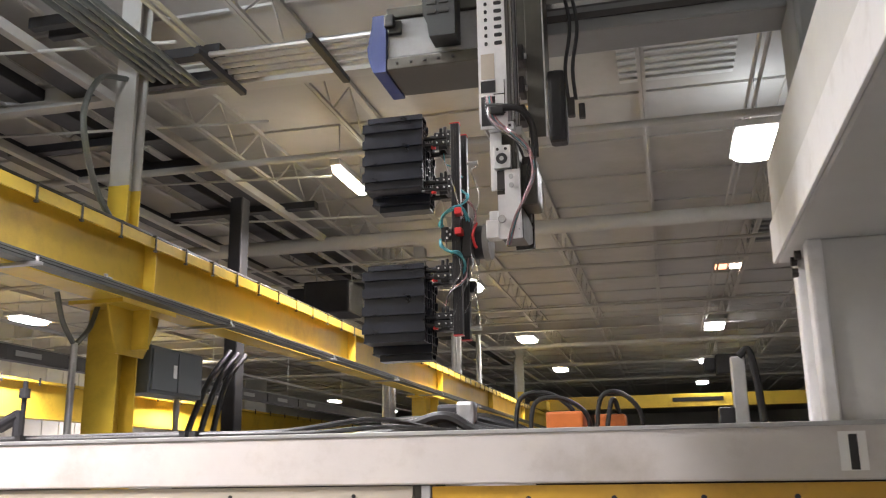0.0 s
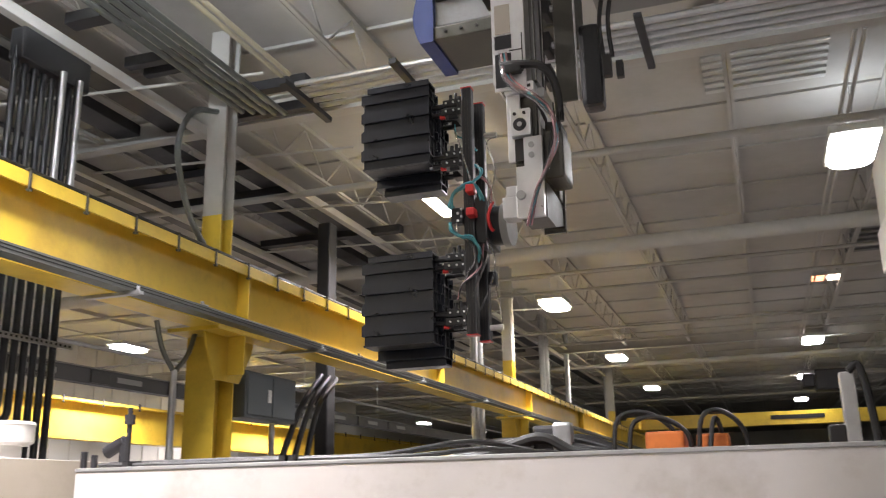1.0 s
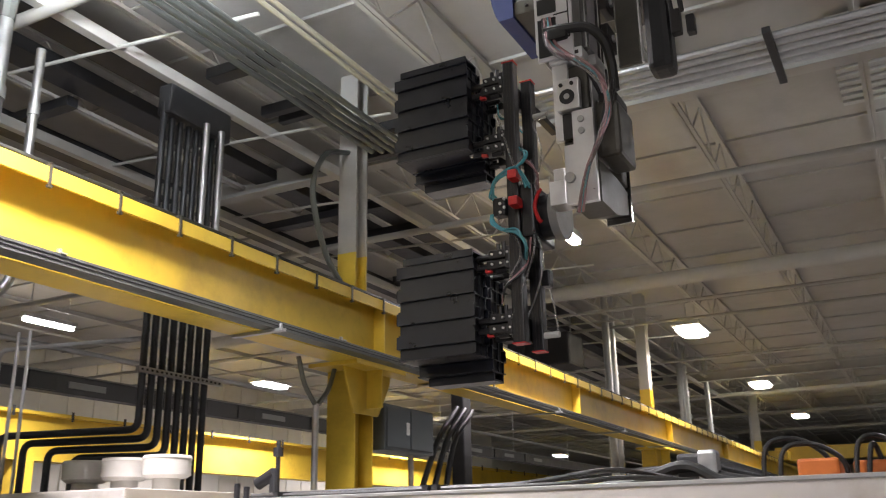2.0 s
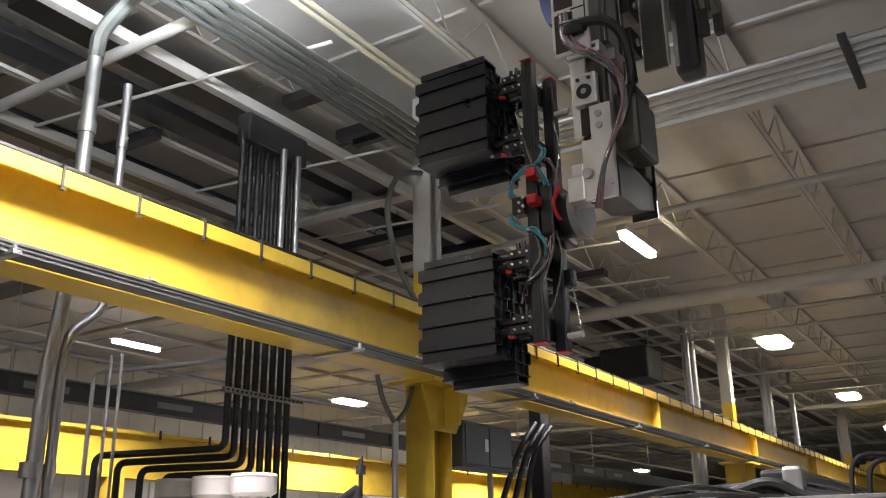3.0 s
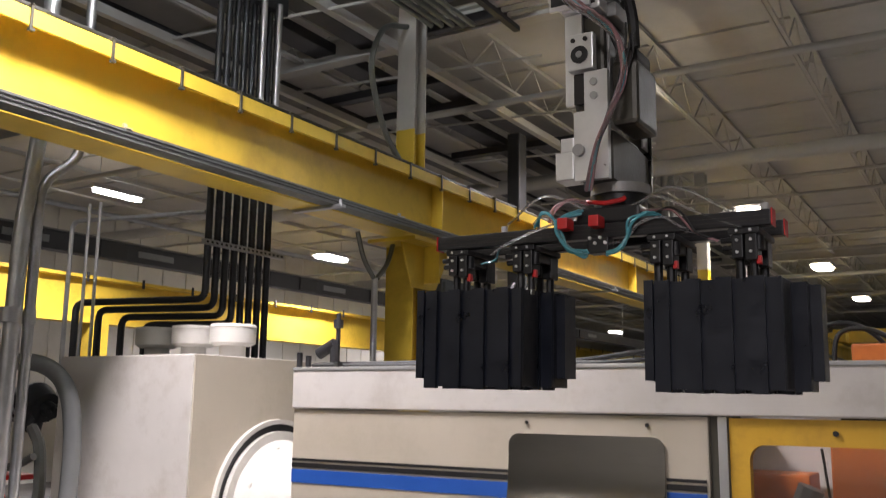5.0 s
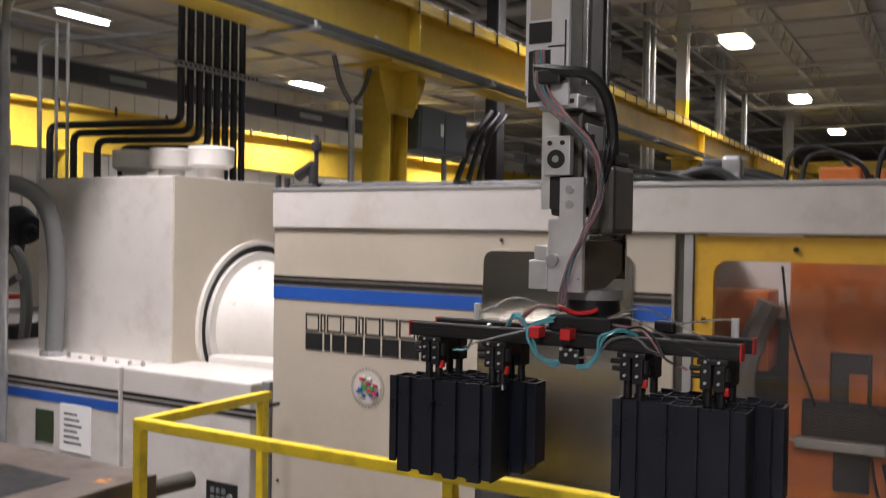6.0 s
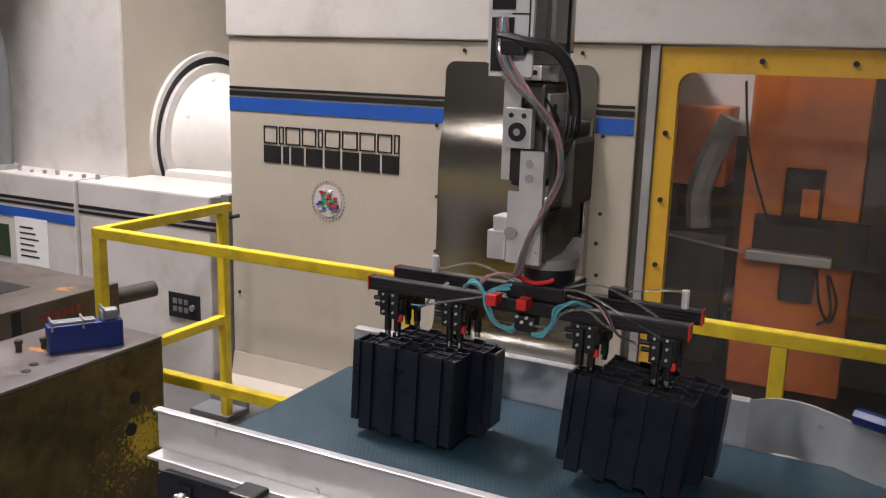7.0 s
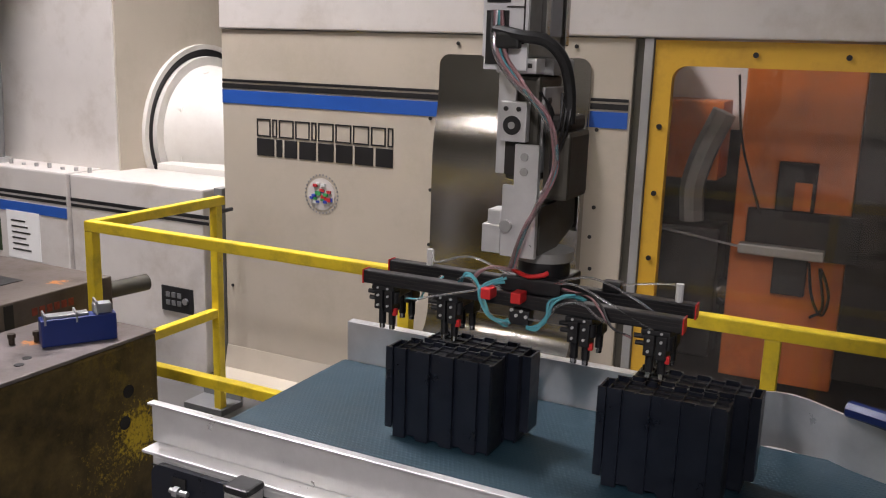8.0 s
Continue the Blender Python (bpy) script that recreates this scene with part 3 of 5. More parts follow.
    part("body", boxes((-4.75, -4.45, 7.2, 8.15, 2.62, 3.05), bev=0.012), BOX_GREY, cb)
    part("door", boxes((-4.45, -4.435, 7.23, 7.66, 2.65, 3.02), bev=0.004), BOX_GREY, cb)
    part("door", boxes((-4.45, -4.435, 7.68, 8.12, 2.65, 3.02), bev=0.004), BOX_GREY, cb)
    part("label_plate", boxes((-4.434, -4.43, 7.58, 7.64, 2.78, 2.9)), PAPER, cb, "small white label")
    part("conduit", rods([((-4.6, 7.95, 2.0), (-4.6, 7.95, 2.62))], 0.03), GALV, cb, smooth=True)
    # far risers by the runway
    for x, y in ((-5.0, 16.0), (-5.0, 16.35), (-5.0, 21.6), (-5.0, 22.0), (-5.0, 24.6), (-5.2, 23.0), (-5.0, 31.0), (-5.1, 33.0)):
        r = thing("riser_pipe", "grey steel riser pipe beyond the runway", "pipe", (x, y, 0), "far riser pipes")
        part("pipe", rods([((x, y, 0), (x, y, 6.2))], 0.07, 10), GALV, r, smooth=True)
    # blower heater under the roof
    for x, y, nm in ((-5.9, 15.6, "brown unit heater hung under the roof"), (2.0, 29.5, "dark unit heater hung under the roof")):
        h = thing("unit_heater", nm, "heater", (x, y, 5.0))
        part("body", boxes((x - 0.45, x + 0.45, y - 0.4, y + 0.4, 4.75, 5.35), bev=0.05), DARK_DUCT, h)
        part("hood", boxes((x - 0.8, x - 0.45, y - 0.35, y + 0.35, 4.85, 5.25), bev=0.05), DARK_DUCT, h)
        for dx in (-0.35, 0.35):
            part("hanger", rods([((x + dx, y, 5.3), (x + dx, y, 6.3))], 0.012, 6), GALV, h)
    ih = thing("infrared_heater", "small glowing infrared heater hung beneath the roof", "heater", (1.42, 18.5, 5.7))
    part("reflector", boxes((1.12, 1.72, 18.3, 18.7, 5.85, 5.92), bev=0.02), PALE_GREY, ih)
    part("tube", boxes((1.15, 1.36, 18.32, 18.68, 5.82, 5.85)), glow("heater_orange", (1.0, 0.32, 0.16), 3.0), ih, "orange glowing element")
    part("tube", boxes((1.44, 1.70, 18.32, 18.68, 5.82, 5.85)), glow("heater_warm", (1.0, 0.75, 0.6), 10.0), ih, "pale glowing element")
    lou = thing("roof_louvre", "grey slatted louvre in the roof", "louvre", (2.2, 16.5, 6.1))
    for k in range(7):
        part("slat", boxes((1.7, 3.3, 15.4 + 0.32 * k, 15.56 + 0.32 * k, 6.05, 6.12)), GREY_PAINT, lou)


# ---- injection moulding machine ----
F = 3.61


def build_machine():
    m = thing("moulding_machine", "beige injection moulding machine with blue and black stripes", "machine", (-1.5, 4.4, 0))
    bm = bmesh.new()
    box(bm, -3.145, -1.0, F, F + 0.06, 0.03, 1.838, bev=0.006)
    part("front_panel", bm, BEIGE, m)
    part("panel_side", boxes((-3.145, -3.1, F + 0.06, F + 0.9, 0.1, 2.04)), BEIGE, m)
    part("header_beam", boxes((-3.15, 1.75, F - 0.012, F + 0.5, 1.842, 2.05), bev=0.008), BEIGE_LIGHT, m)
    part("header_lip", boxes((-3.15, 1.75, F - 0.016, F + 0.02, 2.036, 2.054), bev=0.003), ALU_DULL, m, "worn bright upper edge")
    part("base", boxes((-3.1, 1.7, F + 0.08, F + 1.6, 0, 0.1)), BLACK_PAINT, m)
    bm = bmesh.new()
    prism(bm, [(F - 0.16, 0.0), (F - 0.16, 0.012), (F - 0.03, 0.04), (F - 0.004, 0.16), (F - 0.001, 0.16), (F - 0.001, 0.0)], "x", -3.143, -1.0)
    part("base_skirt", bm, BEIGE, m, "beige flared foot of the panel")
    for x0, x1 in ((-3.143, -1.89), (-1.175, -1.012)):
        part("blue_stripe", boxes((x0, x1, F - 0.003, F, 1.470, 1.537)), BLUE, m)
        part("black_stripe", boxes((x0, x1, F - 0.003, F, 1.546, 1.570)), BLACK_PAINT, m)
        part("black_stripe", boxes((x0, x1, F - 0.003, F, 1.579, 1.592)), BLACK_PAINT, m)
    # maker's mark as plain bars: outlined above, solid below
    widths = [1.0, 0.35, 1.05, 1.0, 0.35, 1.05, 1.05, 1.05, 0.95, 0.35]
    x, unit = -2.925, 0.8 / (sum(widths) + 0.12 * 9)
    for w in widths:
        bw, z0, z1, e = w * unit, 1.312, 1.402, 0.007
        bm = boxes((x, x + bw, F - 0.003, F, z0, z0 + e), (x, x + bw, F - 0.003, F, z1 - e, z1), (x, x + e, F - 0.003, F, z0 + e, z1 - e),
                   (x + bw - e, x + bw, F - 0.003, F, z0 + e, z1 - e))
        part("outlined_bar", bm, BLACK_PAINT, m)
        x += bw + 0.12 * unit
    widths = [1.2, 0.4, 0.85, 1.1, 1.0, 1.05, 1.15, 1.05]
    x, unit = -2.925, 0.8 / (sum(widths) + 0.16 * 7)
    for w in widths:
        part("solid_bar", boxes((x, x + w * unit, F - 0.003, F, 1.215, 1.302)), BLACK_PAINT, m)
        x += (w + 0.16) * unit
    # round emblem
    em = part("emblem", rods([((-2.53, F - 0.003, 1.05), (-2.53, F + 0.002, 1.05))], 0.08, 28), BEIGE_LIGHT, m, "round emblem of coloured flags")
    for k in range(30):
        a = 2 * math.pi * k / 30
        c = Vector((-2.53 + 0.096 * math.cos(a), F - 0.002, 1.05 + 0.096 * math.sin(a)))
        part("ring_mark", boxes((c.x - 0.0035, c.x + 0.0035, F - 0.0035, F, c.z - 0.0045, c.z + 0.0045)), MOTOR_GREY, em)
    rnd = random.Random(4)
    for k in range(22):
        a, r = rnd.uniform(0, 6.28), 0.062 * math.sqrt(rnd.random())
        cx, cz, s = -2.53 + r * math.cos(a), 1.05 + r * math.sin(a), rnd.uniform(0.008, 0.018)
        part("flag", boxes((cx - s, cx + s, F - 0.0045 - 0.0004 * k, F, cz - s * 0.6, cz + s * 0.6)), GAUGE[k % 4], em)
    # stainless cover
    part("access_cover", bulged_plate(-1.888, -1.178, 0.60, 1.752, 0.05), STEEL, m, "brushed stainless cover plate", smooth=True)
    bm = bmesh.new()
    curve = [(F - 0.056 - 0.2 * (k / 10) ** 2, 0.598 - 0.25 * k / 10) for k in range(11)]
    prism(bm, curve + [(y + 0.006, z - 0.003) for y, z in curve[::-1]], "x", -1.888, -1.178)
    part("cover_skirt", bm, STEEL, m, "flared stainless skirt", smooth=True)
    for p in ((-1.93, 1.46), (-1.14, 1.46), (-1.92, 1.13), (-1.13, 1.13), (-1.92, 0.87), (-1.13, 0.86), (-1.14, 1.0), (-1.80, 1.80), (-1.25, 1.80), (-1.25, 1.3), (-3.1, 0.5)):
        part("bolt", rods([((p[0], F - 0.006, p[1]), (p[0], F + 0.002, p[1]))], 0.0085, 10), BLACK_PAINT, m)
    # dark bar standing in for the door gap's shade, then rail and door
    part("door_gap_bar", boxes((-0.995, -0.965, F + 0.01, F + 0.09, 0.1, 1.84)), WRIST, m, "dark bar for the shaded door gap")
    part("guide_rail", boxes((-0.963, -0.925, F - 0.004, F + 0.09, 0.1, 1.84), bev=0.004), ALU_DULL, m, "grey guide rail")
    door = part("safety_door", bmesh_frame(-0.92, 1.45, 0.12, 1.835, -0.845, 1.35, 0.25, 1.735, 0.06, F + 0.005, F + 0.055), DOOR_YELLOW, m, "yellow sliding safety door with window")
    part("window_pane", boxes((-0.86, 1.37, F + 0.026, F + 0.032, 0.24, 1.745)), GLASS, door, "slightly tinted window").visible_shadow = False
    for p in [(-0.88, 1.49 - 0.275 * k) for k in range(5)] + [(-0.53 + 0.33 * k, 1.785) for k in range(6)]:
        part("door_bolt", rods([((p[0], F - 0.002, p[1]), (p[0], F + 0.008, p[1]))], 0.011, 10), BLACK_PAINT, door)
    # number label on the header
    lab = part("number_label", boxes((0.617, 0.712, F - 0.015, F - 0.012, 1.875, 2.015)), PAPER, m, "white label with a black number")
    cu = bpy.data.curves.new("number", "FONT")
    cu.body, cu.size, cu.extrude, cu.align_x, cu.offset = "1", 0.165, 0.0008, "CENTER", 0.007
    me_ob = new("number", cu)
    me_ob.parent = lab
    me_ob.location = Vector((0.666, F - 0.0165, 1.885)) - BASE[m.name]
    me_ob.rotation_euler = (radians(90), 0, 0)
    cu.materials.append(BLACK_PAINT)
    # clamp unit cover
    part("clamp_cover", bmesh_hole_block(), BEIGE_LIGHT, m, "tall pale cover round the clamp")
    # side sheet takes the darker beige, so the cover's side reads as shaded
    part("clamp_side", boxes((-4.059, -4.048, 3.765, 5.7, 0.99, 2.145)), BEIGE, m, "olive beige side sheet, darker as the shaded side")
    yc, zc = 4.5, 1.2
    bm = bmesh.new()
    ring(bm, -4.02, yc, zc, 0.53, 0.56, 0.05)
    part("cylinder_rim", bm, CASTING, m, "pale rim", smooth=True)
    # solid black ring in place of the shade between rim and casting
    bm = bmesh.new()
    ring(bm, -4.035, yc, zc, 0.485, 0.53, 0.05)
    part("cylinder_gap", bm, BLACK_PAINT, m, "black ring for the shade of the gap", smooth=True)
    bm = bmesh.new()
    cyl(bm, (-4.3, yc, zc), (-4.0, yc, zc), 0.485, 40)
    cyl(bm, (-4.0, yc, zc), (-3.55, yc, zc), 0.43, 40, 0.33)
    cyl(bm, (-3.55, yc, zc), (-3.3, yc, zc), 0.3, 32)
    for a in range(0, 360, 45):
        dy, dz = math.cos(radians(a + 20)), math.sin(radians(a + 20))
        cyl(bm, (-4.0, yc + 0.38 * dy, zc + 0.38 * dz), (-3.9, yc + 0.38 * dy, zc + 0.38 * dz), 0.035, 10)
    box(bm, -4.0, -3.2, yc - 0.5, yc + 0.3, zc - 0.27, zc - 0.15, bev=0.02)
    part("cylinder_casting", bm, CASTING, m, "pale round clamp casting", smooth=True)
    # low bed cover at the clamp end
    part("bed_cover", boxes((-5.9, -4.205, 3.50, 3.95, 0.0, 1.02), bev=0.012), BEIGE_LIGHT, m)
    # end_gap and bed_gap are solid strips, coloured as the shade in the gaps
    part("end_gap", boxes((-3.2, -3.148, F - 0.02, F + 0.05, 0, 1.02)), GREY_PAINT, m, "grey strip for the shaded gap beside the panel")
    part("bed_cover", boxes((-4.175, -3.2, 3.50, 3.95, 0.0, 1.02), bev=0.012), BEIGE_LIGHT, m)
    part("bed_gap", boxes((-4.206, -4.174, 3.53, 3.9, 0, 1.01)), BLACK_PAINT, m)
    part("bed_top", boxes((-5.95, -3.16, 3.9, 4.6, 0.9, 1.0)), BEIGE_LIGHT, m)
    for x0, x1 in ((-5.9, -4.21), (-4.17, -3.16)):
        part("black_stripe", boxes((x0, x1, 3.497, 3.5, 0.865, 0.885)), BLACK_PAINT, m)
        part("black_stripe", boxes((x0, x1, 3.497, 3.5, 0.835, 0.852)), BLACK_PAINT, m)
        if x0 < -5:
            part("blue_stripe", boxes((x0, x1, 3.497, 3.5, 0.755, 0.815)), BLUE, m)
    pn = part("outlet_panel", boxes((-3.5, -3.28, 3.49, 3.5, 0.33, 0.47), bev=0.003), BLACK_PAINT, m, "small black outlet panel")
    for k in range(3):
        for z in (0.365, 0.41):
            part("socket", boxes((-3.465 + 0.04 * k, -3.437 + 0.04 * k, 3.485, 3.49, z, z + 0.03), bev=0.003), GREY_PAINT, pn)
    part("knob", rods([((-3.325, 3.478, 0.40), (-3.325, 3.49, 0.40))], 0.018, 14), GALV, pn)
    nt = part("notice", boxes((-4.72, -4.44, 3.494, 3.4975, 0.47, 0.76)), PAPER, m, "white paper notice")
    for k in range(6):
        part("text_bar", boxes((-4.68, -4.52 - 0.02 * (k % 3), 3.4925, 3.494, 0.52 + 0.035 * k, 0.53 + 0.035 * k)), DARK_IN, nt)
    part("dark_recess", boxes((-4.95, -4.78, 3.494, 3.4975, 0.5, 0.7)), material("green_recess", (0.03, 0.05, 0.02), 0.6), m)
    for k in range(9):
        x = -5.0 + 0.11 * k
        part("bed_bolt", rods([((x, 3.6, 1.02), (x, 3.6, 1.034 + 0.008 * (k % 3)))], 0.012, 8), ALU_DULL, m)
    # pale caps of the accumulators on the clamp unit
    for x in (-5.0, -4.64, -4.28):
        bm = rods([((x, 4.3, 2.15), (x, 4.3, 2.23))], 0.085, 24)
        cyl(bm, (x, 4.3, 2.23), (x, 4.3, 2.25), 0.12, 28, 0.15)
        cyl(bm, (x, 4.3, 2.25), (x, 4.3, 2.35), 0.15, 28)
        cyl(bm, (x, 4.3, 2.35), (x, 4.3, 2.37), 0.155, 28, 0.145)
        part("accumulator_cap", bm, CASTING, m, "pale round cap", smooth=True)
    # grey hose arch at the clamp end
    part("hose_arch", hose([(-5.9, 3.45, 1.75), (-5.6, 3.5, 2.06), (-5.25, 3.55, 2.1), (-4.98, 3.58, 1.95), (-4.9, 3.6, 1.6), (-4.92, 3.6, 1.02)], 0.055, 8, 12), GREY_PAINT, m, "thick grey hose", smooth=True)
    part("hose_flange", rods([((-4.92, 3.6, 1.02), (-4.92, 3.6, 1.05))], 0.085, 12), ALU_DULL, m)
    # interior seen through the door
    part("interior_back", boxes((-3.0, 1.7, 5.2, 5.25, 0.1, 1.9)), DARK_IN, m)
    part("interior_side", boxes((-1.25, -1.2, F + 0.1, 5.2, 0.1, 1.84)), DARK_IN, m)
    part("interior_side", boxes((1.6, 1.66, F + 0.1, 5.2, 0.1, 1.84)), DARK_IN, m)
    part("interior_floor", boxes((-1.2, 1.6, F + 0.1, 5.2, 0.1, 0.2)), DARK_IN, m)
    bm = boxes((-0.67, -0.15, 4.4, 4.8, 0.22, 1.76), bev=0.01)
    part("platen", bm, ORANGE, m, "orange painted platen")
    part("platen", boxes((-1.12, -0.8, 4.62, 4.9, 1.16, 1.56), bev=0.01), ORANGE, m, "orange painted platen")
    part("mould_plate", boxes((-0.148, 0.5, 4.36, 4.8, 0.3, 1.8), bev=0.01), DARK_IN, m, "dark mould plate")
    part("tie_bar", rods([((-1.2, 4.5, 0.62), (1.6, 4.5, 0.62))], 0.07, 16), STEEL, m, smooth=True)
    bm = boxes((-0.6, -0.10, 4.35, 4.4, 0.86, 1.08), (-0.48, -0.31, 4.35, 4.4, 1.08, 1.31), (-0.46, -0.31, 4.35, 4.4, 0.68, 0.86), bev=0.005)
    part("black_bracket", bm, BLACK_PAINT, m)
    part("slot", boxes((-0.40, -0.325, 4.343, 4.35, 1.09, 1.22)), ORANGE, m)
    part("actuator", boxes((-0.62, -0.24, 4.28, 4.345, 0.87, 0.92), bev=0.01), ALU_DULL, m, "grey actuator rod")
    part("actuator_rod", rods([((-1.1, 4.3, 0.96), (-0.62, 4.3, 0.9))], 0.006, 6), GALV, m)
    part("cable", hose([(-0.69, 4.3, 1.7), (-0.65, 4.3, 1.4), (-0.56, 4.32, 1.12), (-0.54, 4.34, 1.06)], 0.006), RUBBER, m)
    part("cable", hose([(-1.02, 4.1, 1.72), (-1.06, 4.1, 1.3), (-1.0, 4.1, 0.9), (-1.12, 4.1, 0.7)], 0.012), RUBBER, m)
    part("side_casting", hose([(-0.76, 4.42, 1.52), (-0.84, 4.42, 1.32), (-0.88, 4.42, 1.15), (-0.87, 4.42, 0.98)], 0.06), MAST_SIDE, m, "grey curved casting", smooth=True)
    part("lower_block", boxes((-1.12, -0.72, 4.36, 4.6, 0.3, 0.96), bev=0.015), BLACK_PAINT, m)
    part("coiled_cable", hose([(-0.3, 4.3, 0.86), (-0.27, 4.3, 0.7), (-0.22, 4.3, 0.62), (-0.2, 4.3, 0.72), (-0.25, 4.3, 0.84), (-0.22, 4.3, 0.66), (-0.27, 4.3, 0.6)], 0.007), RUBBER, m, smooth=True)
    part("inner_guard", boxes((-1.19, -0.7, 4.95, 5.0, 1.4, 1.85)), WHITE_COVER, m, "white inner guard sheet")
    # small things on the machine top
    for x, z in ((-3.62, 0.12), (-3.55, 0.1)):
        part("top_eyebolt", rods([((x, 4.2, 2.05), (x, 4.2, 2.05 + z))], 0.018, 8), DARK_DUCT, m)
    v = thing("valve", "dark valve with a stub pipe on the machine top", "valve", (-3.35, 4.2, 2.05))
    bm = rods([((-3.35, 4.2, 2.05), (-3.35, 4.2, 2.24))], 0.03, 10)
    cyl(bm, (-3.47, 4.2, 2.16), (-3.35, 4.2, 2.22), 0.035)
    part("body", bm, DARK_DUCT, v)
    part("stem", rods([((-3.33, 4.2, 2.24), (-3.33, 4.2, 2.4))], 0.014), DARK_DUCT, v)
    part("knob", rods([((-3.33, 4.2, 2.31), (-3.33, 4.2, 2.36))], 0.03), DARK_DUCT, v)
    part("top_plate", boxes((-3.1, -1.25, F + 0.5, 5.2, 1.95, 2.03)), BEIGE, m)
    part("top_beam", boxes((-0.66, 1.7, 4.75, 5.25, 1.92, 2.03)), BEIGE, m)


def bulged_plate(x0, x1, z0, z1, r, n=48):
    """A sheet plate that swells outwards below its head, with round upper corners."""
    bm = bmesh.new()
    rows = []
    for k in range(n + 1):
        z = z1 - r * (1 - math.cos(math.pi / 2 * k / 8)) if k <= 8 else z1 - r - (z1 - r - z0) * (k - 8) / (n - 8)
        up = max(0.0, z - (z1 - r))
        inset = r - math.sqrt(max(r * r - up * up, 0.0))
        y = F - 0.006 - 0.025 * (1 - math.tanh((z - 1.45) / 0.1))
        rows.append([bm.verts.new(p) for p in ((x0 + inset, F, z), (x0 + inset, y, z), (x1 - inset, y, z), (x1 - inset, F, z))])
    for a, b in zip(rows, rows[1:]):
        for k in range(3):
            bm.faces.new((a[k], a[k + 1], b[k + 1], b[k]))
    bm.faces.new(rows[0])
    bm.faces.new(rows[-1])
    return bm


def bmesh_frame(x0, x1, z0, z1, a0, a1, b0, b1, r, y0, y1):
    """A plate with a round-cornered opening."""
    bm = bmesh.new()
    inner = rounded(a0, a1, b0, b1, r)
    n = len(inner)
    outer = []
    for px, pz in inner:
        dx, dz = px - (a0 + a1) / 2, pz - (b0 + b1) / 2
        if abs(dx) / (a1 - a0) > abs(dz) / (b1 - b0):
            outer.append((x0 if dx < 0 else x1, max(z0, min(z1, pz))))
        else:
            outer.append((max(x0, min(x1, px)), z0 if dz < 0 else z1))
    # square the corners
    for i, (px, pz) in enumerate(inner):
        if i % 7 == 3:
            outer[i] = (x0 if px < (a0 + a1) / 2 else x1, z0 if pz < (b0 + b1) / 2 else z1)
    rows = [[bm.verts.new((p[0], y, p[1])) for p in ring_] for ring_, y in ((inner, y0), (outer, y0), (outer, y1), (inner, y1))]
    for a, b in zip(rows, rows[1:] + rows[:1]):
        for k in range(n):
            bm.faces.new((a[k], a[(k + 1) % n], b[(k + 1) % n], b[k]))
    return bm


def bmesh_hole_block():
    return boxes((-5.3, -4.06, 3.76, 5.75, 0.98, 2.15), bev=0.012)


def ring(bm, x, y, z, r0, r1, depth, n=48):
    rows = []
    for r, xx in ((r0, x), (r1, x), (r1, x - depth), (r0, x - depth)):
        rows.append([bm.verts.new((xx, y + r * math.cos(2 * math.pi * k / n), z + r * math.sin(2 * math.pi * k / n))) for k in range(n)])
    for a, b in zip(rows, rows[1:] + rows[:1]):
        for k in range(n):
            bm.faces.new((a[k], a[(k + 1) % n], b[(k + 1) % n], b[k]))


